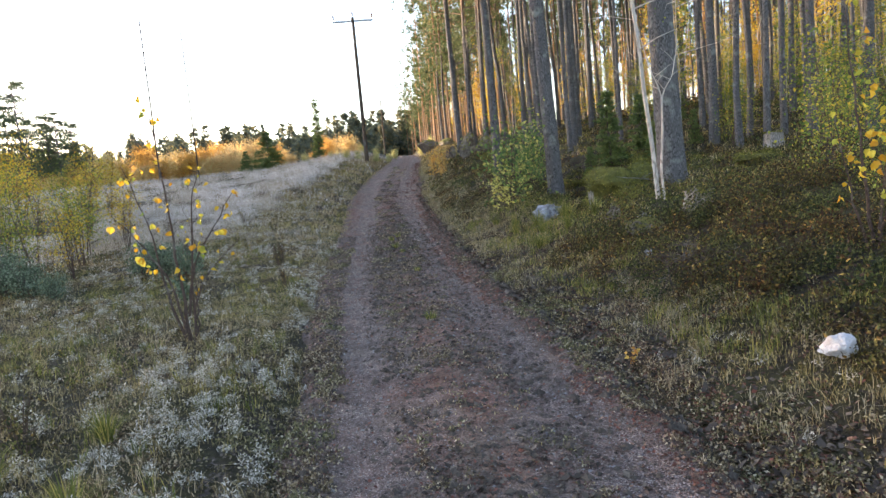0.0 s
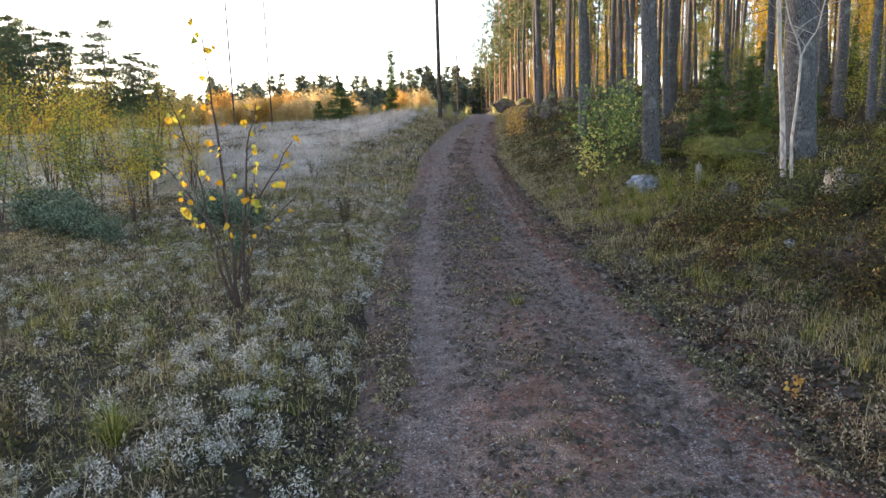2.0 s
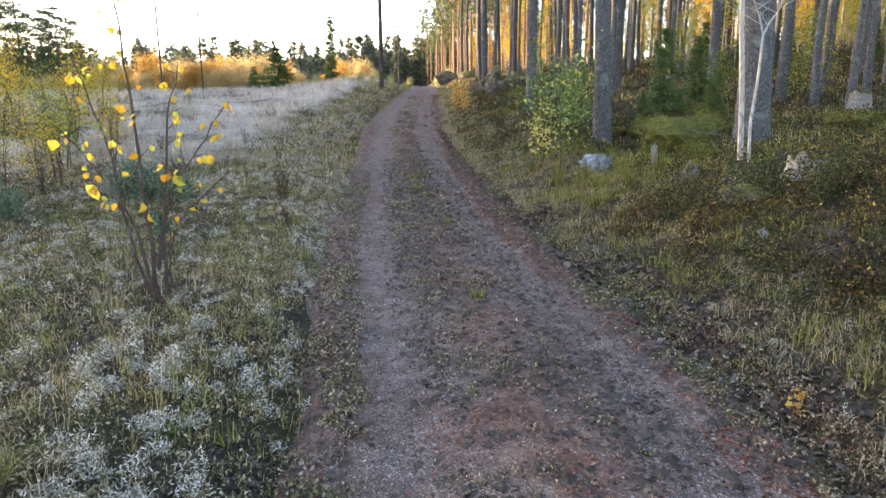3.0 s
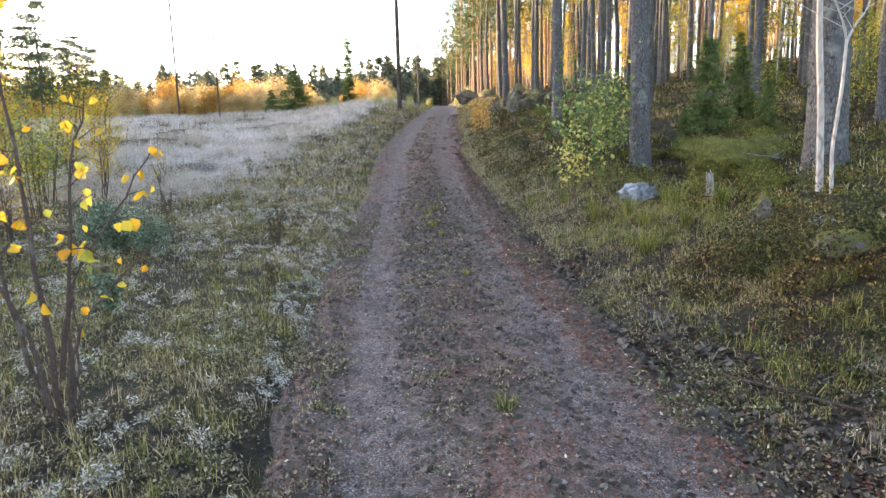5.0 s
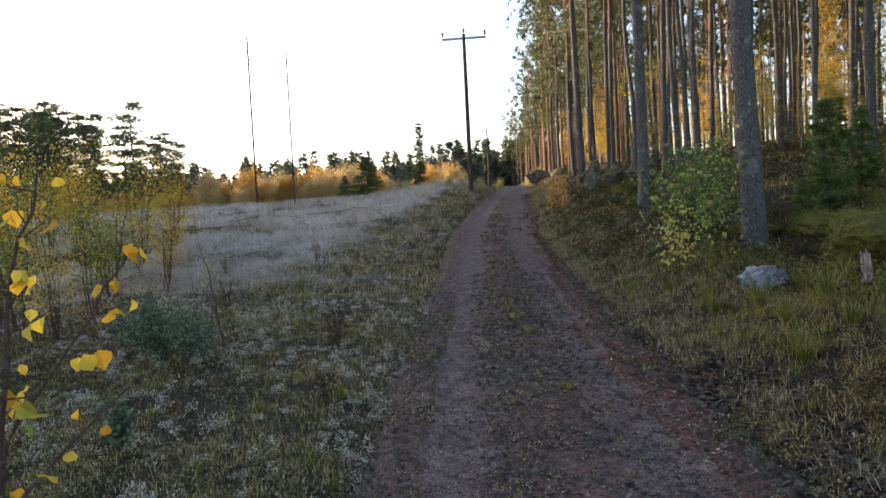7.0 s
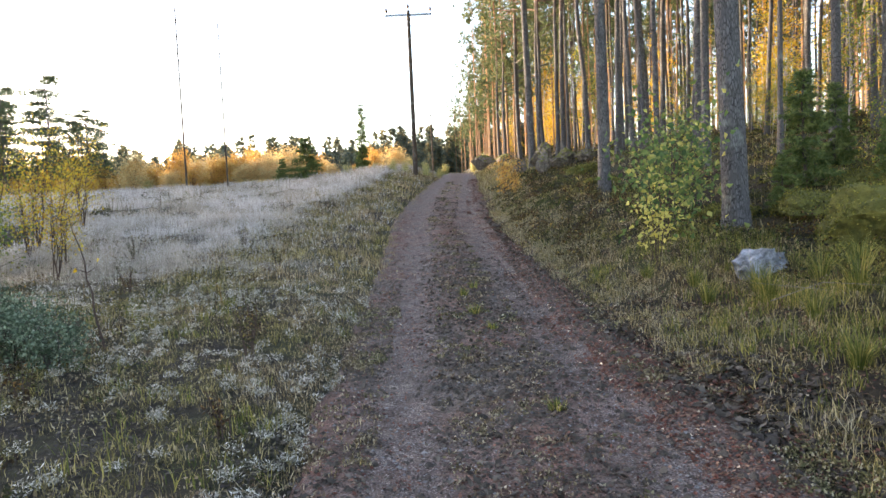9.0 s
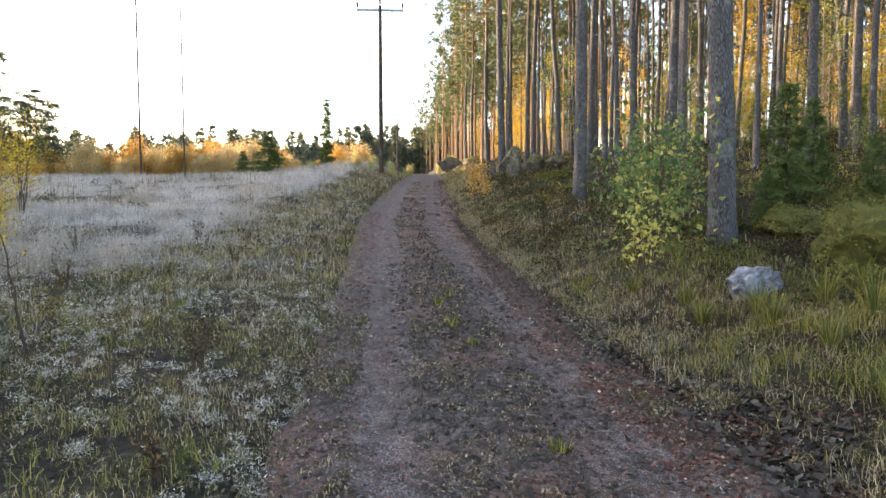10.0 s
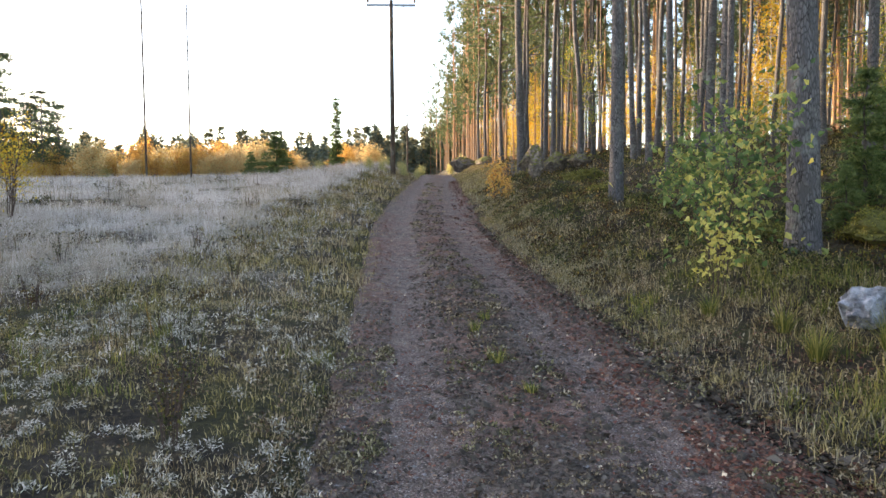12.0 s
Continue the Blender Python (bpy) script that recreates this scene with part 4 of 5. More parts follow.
flat_litter("curled_leaf_litter", DARKLITTER, "large curled dark leaves along the edge of the track", [
    (2600, 1.15, 2.0, 7.5, 17, 0.075), (1400, 1.1, 1.9, 2, 8, 0.06), (3200, -0.55, 0.75, 1, 16, 0.05), (700, -1.2, 1.2, 1, 20, 0.05), (1200, 1.1, 2.2, 17, 28, 0.09)],
    403, lambda u, x, y: 0.15 + 0.85 * (waves(x + 4, y, 1.7) > 0.0), lambda x, y: np.maximum(height(x, y), road_height(x, y)) + 0.006)


def lumps(name, mat, label, category, seed, bands):
    g = np.random.default_rng(seed)
    s = Shape()
    base = np.array([[1, 0, 0], [-1, 0, 0], [0, 1, 0], [0, -1, 0], [0, 0, 1], [0, 0, -1.0]])
    face = np.array([[0, 2, 4], [2, 1, 4], [1, 3, 4], [3, 0, 4], [2, 0, 5], [1, 2, 5], [3, 1, 5], [0, 3, 5]])
    for n, lo, hi, y0, y1, small, spread in bands:
        u, x, y = scatter(g, n, lo, hi, y0, y1)
        k = len(x)
        r = small + spread * g.random(k) ** 4
        v = base[None] * (r[:, None] * g.uniform(0.5, 1.2, (k, 1)))[:, None, :] * g.uniform(0.6, 1.3, (k, 6, 1)) * [1, 1, 0.7] + np.stack([x, y, road_height(x, y) + 0.002], 1)[:, None]
        s.add(v.reshape(-1, 3), (np.arange(k)[:, None, None] * 6 + face[None]).reshape(-1, 3))
    stuff(name, s, mat, label, category)


lumps("loose_gravel", GRAVEL, "small loose grey stones on the track", "gravel", 55, [(16000, -1.35, 1.4, 0.8, 20, 0.0045, 0.012)])
lumps("soil_clods", CLOD, "dark crumbs of soil and humus on the track", "soil", 56, [(7500, -0.65, 0.8, 0.8, 18, 0.007, 0.034), (5200, 0.9, 1.5, 0.8, 18, 0.007, 0.04), (2600, -1.3, -0.9, 0.8, 16, 0.006, 0.03)])


# ---------------- stones, stumps, wood ----------------
def boulder(name, label, x, y, size, seed, mat, category="stone", sink=0.2, turn=0, group="", rough=1.0):
    """A rough stone: a ball cut by random planes, then roughened."""
    g = np.random.default_rng(seed)
    bm = bmesh.new()
    bmesh.ops.create_icosphere(bm, subdivisions=4, radius=1)
    planes = g.normal(size=(16, 3))
    planes /= np.linalg.norm(planes, axis=1)[:, None]
    cut = g.uniform(0.5, 0.9, 16)
    for v in bm.verts:
        p = np.array(v.co)
        for n, c in zip(planes, cut):
            d = p @ n - c
            if d > 0:
                p = p - n * d * 0.97
        k = 1 + 0.16 * noise.noise(Vector(p * 2.3 + seed)) + rough * (0.09 * noise.noise(Vector(p * 6.0 + seed)) + 0.05 * noise.noise(Vector(p * 15.0 + seed)))
        v.co = Vector(p * k * np.array(size) * 0.5)
    me = bpy.data.meshes.new(name)
    bm.to_mesh(me)
    me.materials.append(mat)
    me.polygons.foreach_set("use_smooth", np.full(len(me.polygons), False))
    ob = tagged(new(name, me), label, category, group)
    ob.matrix_basis = pose(x, y, gz(x, y) + size[2] * (0.5 - sink), 0, 0, turn)
    return ob


boulder("boulder", "pale grey lichen-covered boulder at the foot of a pine", 3.3, 13.4, (0.76, 0.55, 0.72), 4, STONE, sink=0.55, rough=2.2)
boulder("stone", "white lichened stone among the heath shrubs", 2.70, 3.72, (0.25, 0.17, 0.19), 15, WHITESTONE, sink=0.1, turn=-20)
boulder("stone", "small pale grey stone on the bank", 2.94, 7.24, (0.12, 0.11, 0.13), 16, STONE, sink=0.1)
boulder("stone", "grey upright stone half sunk in moss", 3.51, 10.13, (0.3, 0.26, 0.4), 7, ROCK, sink=0.2)
boulder("stone", "flat grey stone in the moss", 3.78, 9.45, (0.46, 0.3, 0.2), 8, STONE, sink=0.2, turn=30)
boulder("stone", "low mossy stone on the bank", 3.4, 8.5, (0.55, 0.4, 0.32), 9, ROCK, sink=0.25)
for i, (x, y, w, d, h) in enumerate(((4.1, 32.6, 1.2, 1.0, 1.2), (3.5, 28.7, 0.75, 0.7, 0.95), (4.95, 32.2, 1.3, 1.0, 1.05), (4.4, 30.8, 0.9, 0.8, 0.6), (5.6, 31.5, 0.9, 0.8, 0.65), (3.15, 32.4, 0.8, 0.7, 0.85))):
    boulder("rock", "dark mossy rock of a stone heap by the track", x, y, (w, d, h), 20 + i, ROCK, "rock", 0.15, 40 * i, "rock heap", 2.0)
boulder("rock", "dark rock at the bend of the track", 3.9, 60, (2.4, 1.6, 1.6), 31, ROCK, "rock", 0.15)
boulder("rock", "low dark rock at the bend of the track", 5.2, 57, (1.6, 1.2, 0.9), 32, ROCK, "rock", 0.15)
g = np.random.default_rng(81)
for i, (x, y, w, h) in enumerate(((4.8, 13.75, 1.9, 1.3), (5.0, 12.9, 1.0, 0.5), (5.7, 14.2, 1.6, 1.0), (4.1, 13.0, 0.8, 0.45), (4.4, 11.6, 0.8, 0.34), (5.4, 16.0, 1.7, 0.7), (6.8, 16.8, 1.4, 0.6), (4.6, 17.2, 1.2, 0.5), (7.5, 12.4, 1.5, 0.5), (3.9, 10.6, 0.6, 0.3), (4.5, 26.8, 1.7, 0.6), (4.1, 23.2, 1.1, 0.45))):
    m = boulder("moss_mound", "rounded hump of yellow-green moss", x, y, (w, w * 0.8, h), 40 + i, MOSSROCK, "moss", 0.45, 50 * i, "moss humps")
    co = np.empty(len(m.data.vertices) * 3)
    m.data.vertices.foreach_get("co", co)
    co = co.reshape(-1, 3)
    co = co[co[:, 2] > -0.1 * h]
    s = Shape()
    leaves(s, co[g.integers(len(co), size=2600)] + g.normal(size=(2600, 3)) * 0.025, 0.04, g, 0.5, (0, 0, 0.5))
    part("moss", s, MOSS, m)


def stump(label, x, y, r, h, seed, moss=True, lean=0.0):
    g = np.random.default_rng(seed)
    ob = thing("tree_stump", label, "stump", pose(x, y, gz(x, y) - 0.08, 0, lean, 30 * seed))
    s = Shape()
    n = 18
    th = np.linspace(0, 2 * np.pi, n, endpoint=False)
    prof = [(1.45, 0), (1.15, 0.25), (1.0, 0.6), (0.96, 1.0)]
    rr = 1 + 0.14 * g.normal(size=n)
    tops = 1 + 0.12 * g.normal(size=n)
    v = [(r * q * rr[i] * math.cos(th[i]), r * q * rr[i] * math.sin(th[i]), (h + 0.08) * f * (tops[i] if f == 1.0 else 1)) for q, f in prof for i in range(n)]
    v.append((0, 0, (h + 0.08) * 0.93))
    f = [[k * n + i, k * n + (i + 1) % n, (k + 1) * n + (i + 1) % n, (k + 1) * n + i] for k in range(3) for i in range(n)]
    s.add(v, f)
    s.f.append(np.array([[3 * n + i, 3 * n + (i + 1) % n, 4 * n] for i in range(n)]))
    part("trunk", s, DEADWOOD, ob, "grey weathered wood")
    if moss:
        q = Shape()
        k = 900
        a, rad = g.uniform(0, 6.283, k), r * 1.05 * np.sqrt(g.random(k))
        leaves(q, np.stack([rad * np.cos(a), rad * np.sin(a), np.full(k, h + 0.07)], 1), 0.035, g, 0.5, (0, 0, 0.4))
        part("moss", q, MOSS, ob, "green moss cap")
    return ob


stump("low sawn stump with a mossy top", 4.53, 9.12, 0.19, 0.2, 2)
stump("thin pale broken stump in the grass", 3.76, 11.86, 0.055, 0.30, 3, False, 8)
stump("old grey stump on the forest floor", 9.2, 14.8, 0.2, 0.35, 5)


def branch(label, pts, r, seed, twigs=4):
    g = np.random.default_rng(seed)
    ob = thing("fallen_branch", label, "branch", None, "fallen branches")
    s = Shape()
    p = np.array([(x, y, max(gz(x, y), float(road_height(np.float64(x), np.float64(y)))) + z) for x, y, z in pts])
    tube(s, p, r * np.linspace(1, 0.3, len(p)), 6)
    part("stick", s, DEADWOOD if seed in (3, 5) else TWIG, ob)
    for i in range(twigs):
        q = Shape()
        a = along(p, g.uniform(0.3, 0.95))
        w = g.normal(size=3) * 0.2
        w[2] = abs(w[2]) * 0.6
        tube(q, [a, a + w * 0.6, a + w], [r * 0.5, r * 0.3, r * 0.1], 4)
        part("twig", q, DEADWOOD if seed in (3, 5) else TWIG, ob)
    return ob


branch("thin dark stick lying at the edge of the track", [(1.72, 7.25, 0.02), (1.9, 6.95, 0.03), (2.15, 6.5, 0.03), (2.3, 6.2, 0.02)], 0.012, 2)
branch("thin pale stick in the grass", [(2.6, 11.9, 0.1), (2.9, 11.6, 0.16), (3.2, 11.2, 0.06)], 0.006, 3, 2)
g = np.random.default_rng(91)
for i in range(20):
    x, y, a, L = 2.75 + g.normal() * 0.25, 6.2 + g.normal() * 0.3, g.uniform(0, 3.14), g.uniform(0.2, 0.42)
    branch("dry dark twig of a brushwood heap on the bank", [(x - L * math.cos(a), y - L * math.sin(a), 0.05), (x, y, 0.15 + 0.1 * g.random()), (x + L * math.cos(a), y + L * math.sin(a), 0.2 * g.random() + 0.04)], 0.006, 10 + i, 6)
branch("leaning dead branch under the pines", [(5.6, 13.4, 0.05), (5.0, 12.8, 0.35), (4.5, 12.2, 0.4)], 0.018, 5, 3)

# ---------------- saplings and bushes ----------------
# the pale birches in front of the thick pine
broadleaf("birch_tree", "slim pale birch leaning before a thick pine", 8.5, 141, GREENYEL, 1, 16, 70, 0.05, BIRCHBARK, stand(4.58, 10.84, 0, 1, 0.05), 0.12, 0.3, radius=0.042, lean=(-0.12, -0.02), wobble=0.006)


def forked_birch(x, y):
    """A thin white stem that parts into a Y, each arm with its own bare twigs."""
    g = np.random.default_rng(142)
    ob = thing("birch_tree", "thin white birch that forks into two bare arms", "tree", pose(x, y, gz(x, y) - 0.05))
    arms = [("stem", [(0, 0, 0), (-0.03, 0.0, 0.6), (0.03, 0, 1.2), (0.05, 0, 1.8)], 0.024, 0.018),
            ("branch", [(0.05, 0, 1.78), (0.0, 0.02, 2.0), (-0.12, 0.05, 2.3), (-0.28, 0.1, 3.1), (-0.32, 0.1, 4.4)], 0.014, 0.004),
            ("branch", [(0.05, 0, 1.78), (0.12, -0.02, 1.95), (0.24, -0.03, 2.12), (0.36, 0.0, 2.6), (0.42, 0.05, 3.8)], 0.015, 0.004)]
    for name, pts, r0, r1 in arms:
        s, pts = Shape(), np.array(pts)
        fine = np.stack([np.interp(np.linspace(0, len(pts) - 1, 24), np.arange(len(pts)), pts[:, k]) for k in range(3)], -1)
        fine[1:-1] = (fine[:-2] + 2 * fine[1:-1] + fine[2:]) / 4
        tube(s, fine, np.linspace(r0, r1, 24), 8, 0.15, 3)
        limb = part(name, s, BIRCHBARK, ob, "", True)
        for k in range(0 if name == "stem" else 7):
            q = Shape()
            a = along(fine, g.uniform(0.15, 0.95))
            w = np.array([g.normal() * 0.4, g.normal() * 0.3, g.uniform(0.1, 0.5)])
            tube(q, [a, a + w * 0.5 + g.normal(size=3) * 0.03, a + w + [0, 0, -0.06]], [0.006, 0.004, 0.002], 5)
            part("twig", q, BIRCHBARK, limb)


forked_birch(4.65, 10.66)


# aspen saplings with a few large leaves
def aspen(label, x, y, stems, reach, seed, count):
    """Bare slanting stems; twigs and single large leaves near their ends, each a piece of its own."""
    g = np.random.default_rng(seed)
    ob = thing("aspen_sapling", label, "sapling", pose(x, y, gz(x, y) - 0.04))
    blade = []
    for k in range(3):
        s = Shape()
        w, c = 0.40 + 0.05 * k, 0.1 + 0.06 * k
        rim = [(0, 0, 0), (w, 0.30, c), (w * 0.9, 0.62, c * 0.8), (0, 1, -0.12 * k), (-w * 0.9, 0.62, c * 0.9), (-w, 0.30, c * 1.1), (0, 0.5, 0)]
        s.add(rim, [[6, 0, 1], [6, 1, 2], [6, 2, 3], [6, 3, 4], [6, 4, 5], [6, 5, 0]])
        blade.append(s.mesh("leaf", ASPENLEAF))
    for pts in stems:
        pts = np.array(pts, float)
        h = pts[-1, 2]
        t = np.linspace(0, len(pts) - 1, 12)
        fine = np.stack([np.interp(t, np.arange(len(pts)), pts[:, k]) for k in range(3)], -1)
        fine[1:-1] = (fine[:-2] + 2 * fine[1:-1] + fine[2:]) / 4 + g.normal(size=(10, 3)) * 0.008
        s = Shape()
        tube(s, fine, np.linspace(0.018, 0.004, 12) * (0.55 + 0.2 * h), 7)
        stem = part("stem", s, TWIG, ob)
        n = max(2, int(count * h))
        for k in range(n):
            q = Shape()
            p0 = along(fine, 0.42 + 0.58 * (k + g.random()) / n)
            a = g.uniform(0, 6.283)
            w = np.array([math.cos(a), math.sin(a), g.uniform(0.2, 0.9)]) * reach * g.uniform(0.4, 1.0)
            line = np.array([p0, p0 + w * 0.5 + g.normal(size=3) * 0.02, p0 + w])
            tube(q, line, [0.004, 0.003, 0.0015], 5)
            part("twig", q, TWIG, stem)
            for i in range(int(g.integers(1, 4))):
                leaf = new("leaf", blade[int(g.integers(3))])
                leaf.parent = stem
                p = along(line, g.uniform(0.5, 1.0)) + g.normal(size=3) * 0.025
                leaf.matrix_basis = pose(p[0], p[1], p[2], g.uniform(-150, -40), g.normal() * 25, g.uniform(0, 360)) @ Matrix.Diagonal((*(3 * [0.074 * g.uniform(0.6, 1.15)]), 1))


aspen("tall thin aspen sapling with few large yellow leaves", -2.215, 6.74, [
    [(0, 0, 0), (-0.04, 0.01, 0.65), (-0.07, 0, 1.25), (-0.1, 0.0, 1.9), (-0.15, 0.02, 2.6)], [(-0.04, 0, 0), (-0.17, -0.02, 0.5), (-0.28, 0.02, 1.2), (-0.5, 0.05, 1.9)],
    [(0.0, 0.02, 0.3), (0.08, 0.05, 0.8), (0.28, 0.14, 1.15), (0.5, 0.25, 1.5)], [(0.03, 0.03, 0), (0.06, 0.06, 0.7), (0.12, 0.1, 1.4), (0.22, 0.18, 1.85)],
    [(0.04, -0.03, 0), (0.1, -0.05, 0.5), (0.3, 0.0, 0.8), (0.58, 0.1, 1.05)], [(-0.02, -0.03, 0), (-0.1, -0.1, 0.7), (-0.35, -0.1, 1.1), (-0.66, 0.05, 1.4)], [(0.05, 0.04, 0), (0.1, 0.06, 0.75)]], 0.15, 151, 5.0)
broadleaf("aspen_sapling", "bent dark sapling stem almost without leaves", 1.35, 154, YELLOW, 1, 5, 6, 0.06, None, stand(-3.65, 12.25, 0, 1, 0.04), 0.12, 0.5, "sapling", radius=0.014, lean=(-0.2, 0))
aspen("young aspen on the bank with orange and yellow leaves", 4.15, 5.25, [
    [(0, 0, 0), (-0.05, 0, 0.6), (-0.12, 0.02, 1.3), (-0.2, 0, 2.2)], [(0.04, 0.03, 0), (0.15, 0.02, 0.7), (0.3, 0.1, 1.7)], [(-0.03, 0, 0), (-0.2, -0.03, 0.5), (-0.4, -0.1, 1.2)], [(0, -0.04, 0), (0.05, -0.2, 0.6), (0.0, -0.35, 1.4)]], 0.26, 155, 6)
broadleaf("seedling", "tiny seedling with orange leaves at the track", 0.12, 156, ORANGE, 2, 6, 26, 0.045, None, stand(1.8, 4.86, 0, 1, 0.01), 0.4, 0.2, "plant", radius=0.003, clump=0.03)

# low junipers
for i, (x, y, s) in enumerate(((-4.2, 11.7, 0.8), (-3.65, 11.45, 0.65), (-4.7, 12.2, 0.75), (-6.9, 11.6, 0.9), (-6.1, 11.0, 0.8), (-7.8, 12.2, 1.0), (-5.4, 10.4, 0.5))):
    broadleaf("juniper_bush", "low spreading blue-green juniper bush", 0.9, 160 + i, JUNIPER, 9, 90, 2600, 0.045, DARKBARK, stand(x, y, 60 * i, s, 0.04), 0.65, 0.1, "bush", "junipers in the meadow", radius=0.012, clump=0.06)
broadleaf("pine_seedling", "tiny blue-green pine seedling in the herbs", 0.42, 168, JUNIPER, 1, 14, 420, 0.05, TWIG, stand(-2.92, 8.74), 0.5, 0.35, "plant", radius=0.007, clump=0.03)


def tussock(x, y, h, seed, label="long arching yellow-green grass tuft by the boulder", n=130):
    """A tuft of long arching blades."""
    g = np.random.default_rng(seed)
    ob = thing("grass_tuft", label, "grass", pose(x, y, max(gz(x, y), float(road_height(np.float64(x), np.float64(y))))), "grass tufts")
    s = Shape()
    a, r = g.uniform(0, 6.283, n), 0.06 * np.sqrt(g.random(n))
    out, L = g.uniform(0.15, 1.0, n), h * g.uniform(0.6, 1.15, n)
    d = np.stack([np.cos(a), np.sin(a), np.zeros(n)], 1)
    side = np.stack([-np.sin(a), np.cos(a), np.zeros(n)], 1) * 0.004
    root = d * r[:, None]
    up = np.array([0, 0, 1.0])
    rows = []
    for f in (0.0, 0.4, 0.75, 1.0):
        c = root + d * (out * L * f ** 1.6 * 0.9)[:, None] + up * (L * (f - 0.42 * out * f ** 2.4))[:, None]
        rows += [c - side * (1 - 0.85 * f), c + side * (1 - 0.85 * f)]
    v = np.stack(rows, 1).reshape(-1, 3)
    i = np.arange(n)[:, None] * 8
    s.add(v, np.concatenate([i + [[k, k + 1, k + 3, k + 2]] for k in (0, 2, 4)]))
    part("tuft", s, GREENGRASS, ob)


for i, (x, y, h) in enumerate(((3.15, 11.5, 0.5), (3.35, 12.35, 0.42), (2.75, 12.2, 0.4), (3.55, 11.1, 0.4), (2.65, 11.3, 0.32), (2.45, 12.9, 0.35), (2.9, 12.7, 0.4), (2.95, 10.7, 0.34), (2.35, 10.3, 0.28), (3.9, 12.6, 0.4), (2.6, 13.6, 0.34), (2.3, 14.4, 0.3), (-2.35, 3.55, 0.3), (-2.0, 4.2, 0.26), (-1.75, 3.2, 0.24))):
    tussock(x, y, h, 230 + i)
for i, (x, y, h) in enumerate(((-0.11, 14.4, 0.16), (-0.03, 13.4, 0.15), (0.29, 6.86, 0.12), (0.05, 14.9, 0.14), (0.1, 12.6, 0.08), (0.3, 10.2, 0.08))):
    tussock(x, y, h, 260 + i, "small yellow-green grass tuft on the crown of the track", 60)

# birch thicket on the clearing
t1 = broadleaf("birch_sapling", "slim birch sapling with thin yellow leaves", 3.2, 171, YELLOW, 5, 75, 1000, 0.055, None, stand(-9.5, 20.6), 0.34, 0.3, "sapling", "birch thicket", radius=0.02, clump=0.07)
t2 = broadleaf("birch_sapling", "slim birch sapling with green-yellow leaves", 2.7, 172, GREENYEL, 5, 70, 1100, 0.05, None, stand(-7.7, 16.4), 0.34, 0.25, "sapling", "birch thicket", radius=0.017, clump=0.07)
g = np.random.default_rng(173)
for x, y, s, k in ((-11.7, 21.2, 1.05, 0), (-10.6, 20.2, 0.85, 0), (-13, 22, 1.1, 1), (-12.2, 19.6, 0.9, 0), (-8.9, 18.2, 0.8, 1), (-8.3, 17.2, 0.75, 1), (-9.6, 16.4, 1.0, 1), (-7.0, 14.8, 0.85, 1), (-8.4, 14.4, 0.95, 1),
                   (-6.9, 16.9, 0.7, 0), (-10.8, 17.4, 1.05, 0), (-9.2, 13.2, 0.95, 1), (-14.5, 24, 1.2, 0), (-16, 27, 1.2, 1), (-15, 21, 1.1, 0), (-6.4, 13.0, 0.6, 0), (-17.5, 30, 1.2, 0), (-10.0, 23.5, 0.9, 0), (-7.4, 13.6, 0.8, 1), (-8.0, 12.4, 0.75, 1), (-10.2, 14.6, 1.1, 1), (-11.4, 15.8, 1.1, 0), (-12.6, 17.6, 1.15, 1), (-8.8, 19.4, 0.7, 0), (-7.6, 18.4, 0.55, 0), (-13.6, 24.5, 1.1, 0), (-18, 26, 1.3, 1), (-19.5, 29, 1.3, 0), (-12, 27, 0.9, 0)):
    copy_thing((t1, t2)[k], stand(x, y, g.uniform(0, 360), s))

# leafy bushes along the forest edge
broadleaf("willow_bush", "leafy green bush with yellowing lower leaves", 2.25, 181, GREENLEAF, 6, 84, 900, 0.095, None, stand(2.85, 15.4), 0.58, 0.12, "bush", radius=0.014, clump=0.09)
broadleaf("aspen_sapling", "small sapling with pale yellow leaves", 1.25, 182, PALEYELLOW, 4, 30, 200, 0.075, None, stand(2.52, 14.7), 0.4, 0.3, "bush", radius=0.008, clump=0.06)
broadleaf("willow_bush", "green leafy bush behind the pine", 1.8, 183, GREENLEAF, 6, 60, 1500, 0.07, None, stand(4.0, 17.6), 0.45, 0.15, "bush", radius=0.014, clump=0.09)
broadleaf("willow_bush", "green leafy bush beside a pine", 1.5, 184, GREENLEAF, 6, 46, 900, 0.065, None, stand(4.3, 20.0), 0.4, 0.1, "bush", radius=0.012, clump=0.09)
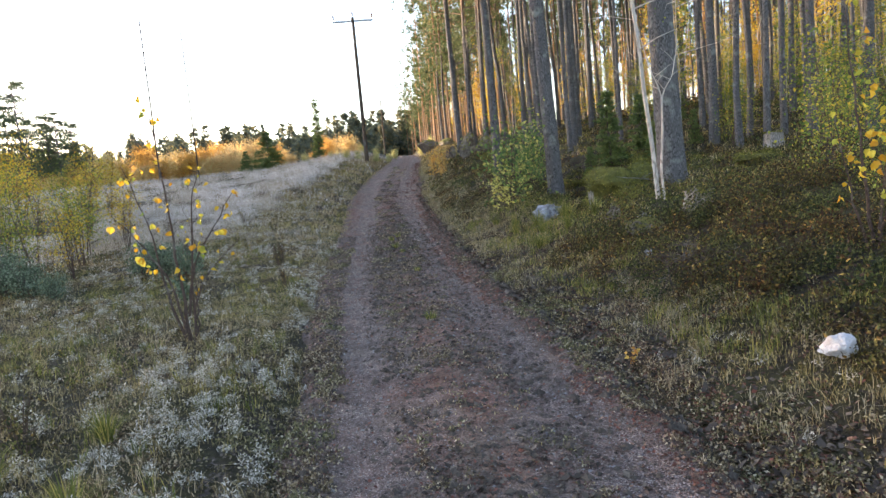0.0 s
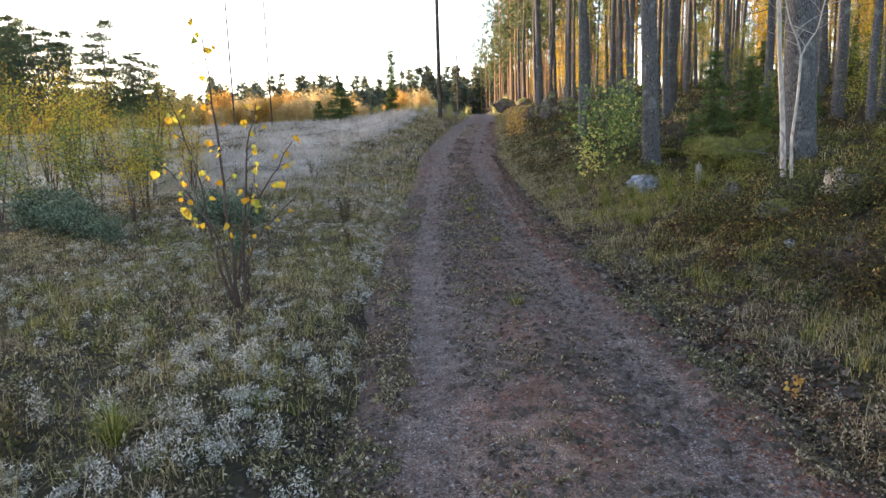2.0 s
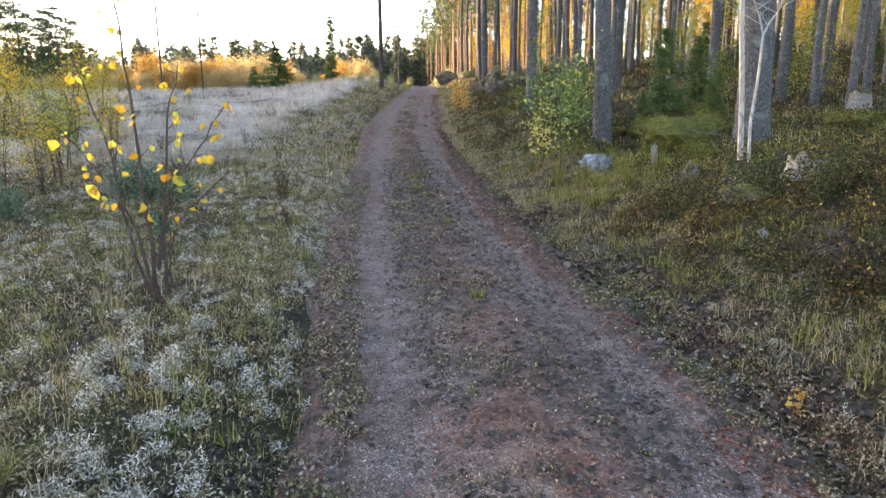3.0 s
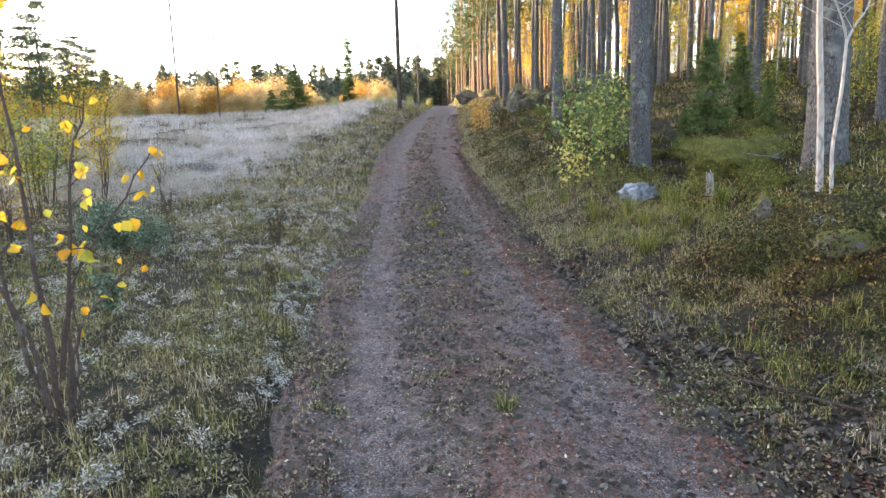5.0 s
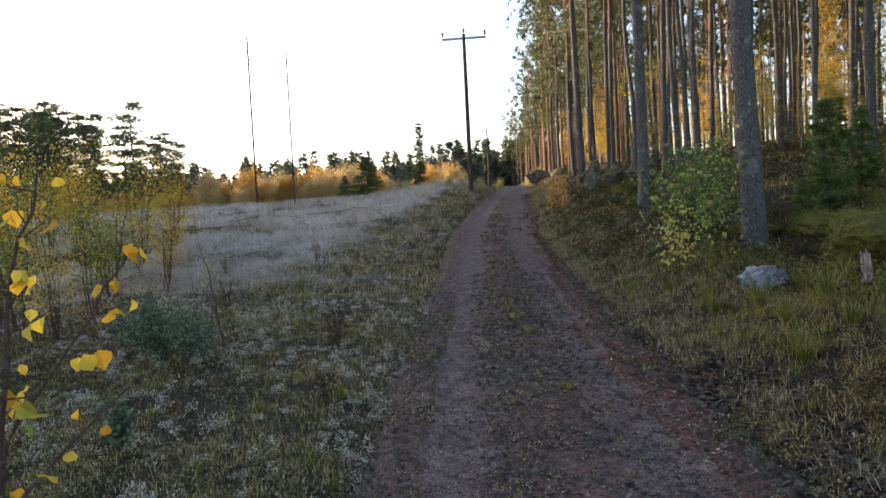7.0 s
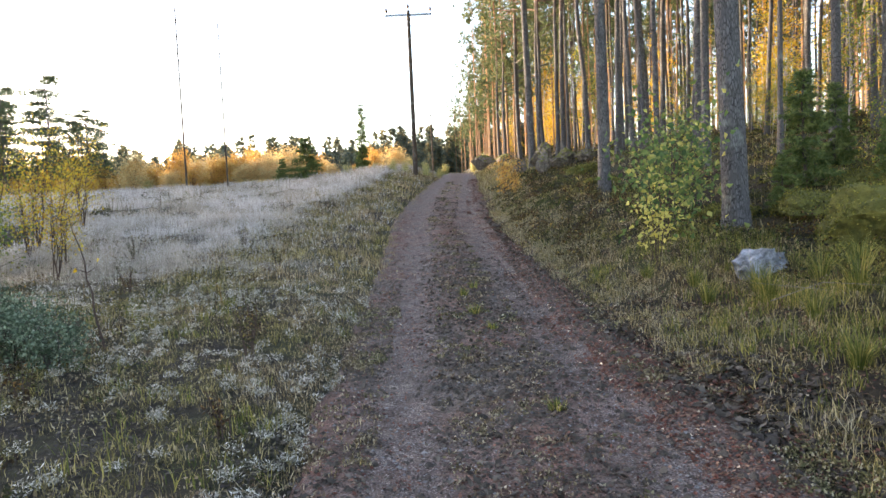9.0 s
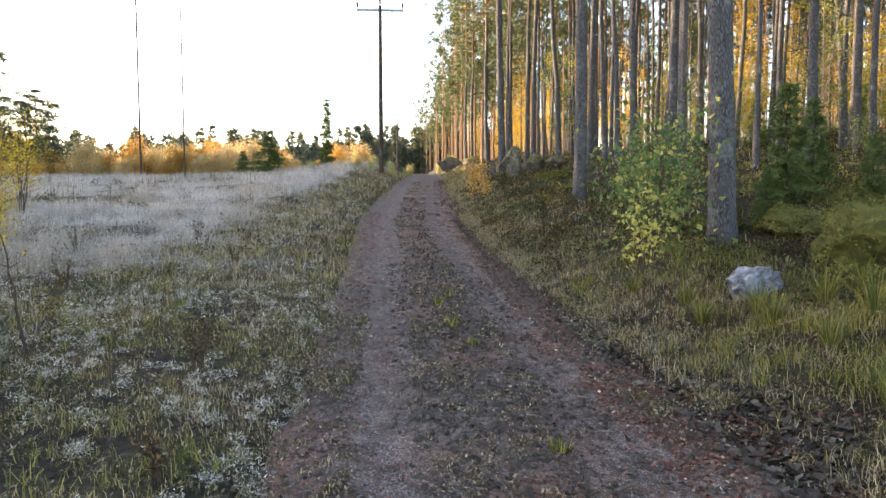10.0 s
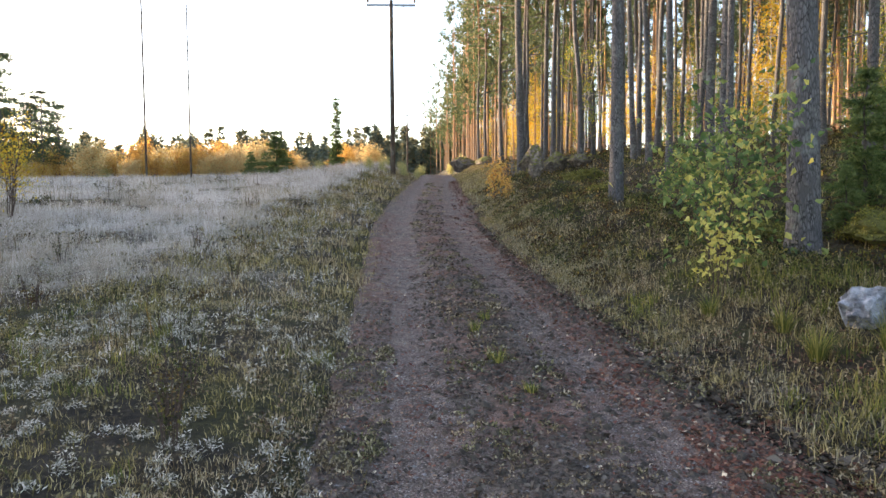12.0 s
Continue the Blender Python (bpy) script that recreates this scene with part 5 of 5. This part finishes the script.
yr = broadleaf("birch_bush", "small orange-yellow birch bush at the track", 1.5, 185, ORANGE, 6, 46, 380, 0.075, None, stand(1.95, 27.6), 0.32, 0.15, "bush", radius=0.01, clump=0.07)
copy_thing(yr, stand(2.5, 30.0, 80, 0.8))
copy_thing(yr, stand(2.2, 26.6, 10, 0.5))
ru = broadleaf("young_birch", "leafy green and yellow undergrowth birch", 2.6, 186, GREENYEL, 4, 50, 900, 0.06, None, stand(7.0, 9.6), 0.34, 0.12, "bush", "undergrowth", radius=0.015, clump=0.09)
for x, y, s in ((5.9, 8.2, 0.65), (6.6, 7.4, 0.7), (8.6, 11.5, 0.9), (9.5, 9.5, 1.0), (10.5, 13.5, 0.9), (11.8, 16.5, 1.0), (9.4, 17.0, 0.8), (10.6, 18.6, 0.9), (13.0, 17.5, 1.0), (5.3, 6.6, 0.5), (7.4, 17.3, 0.6)):
    copy_thing(ru, stand(x, y, 33 * y, s))


def dry_weed(x, y, h, seed):
    g = np.random.default_rng(seed)
    ob = thing("dry_weed", "dark withered weed stalks in the grass", "plant", pose(x, y, gz(x, y) - 0.02), "withered weeds")
    q = Shape()
    for i in range(9):
        s = Shape()
        a, L = g.uniform(0, 6.283), h * g.uniform(0.6, 1.1)
        w = np.array([0.3 * math.cos(a), 0.3 * math.sin(a), 1.0]) * L
        tube(s, [(0.04 * math.cos(a), 0.04 * math.sin(a), 0), w * 0.5, w], [0.005, 0.004, 0.002], 4)
        part("stalk", s, TWIG, ob)
        k = 14
        leaves(q, w * g.uniform(0.3, 1.0, (k, 1)) + g.normal(size=(k, 3)) * 0.02, 0.035, g, 0.5)
    part("foliage", q, HEATH, ob)


for i, (x, y, h) in enumerate(((-2.1, 11.65, 0.5), (-2.2, 11.95, 0.42), (-2.3, 12.6, 0.4), (-1.75, 9.9, 0.3), (-3.4, 10.6, 0.35), (-2.6, 4.3, 0.4), (-2.4, 4.0, 0.35), (-5.0, 15.5, 0.4), (-6.5, 19, 0.5), (-4.6, 20, 0.5), (-3.2, 17.2, 0.35))):
    dry_weed(x, y, h, 190 + i)
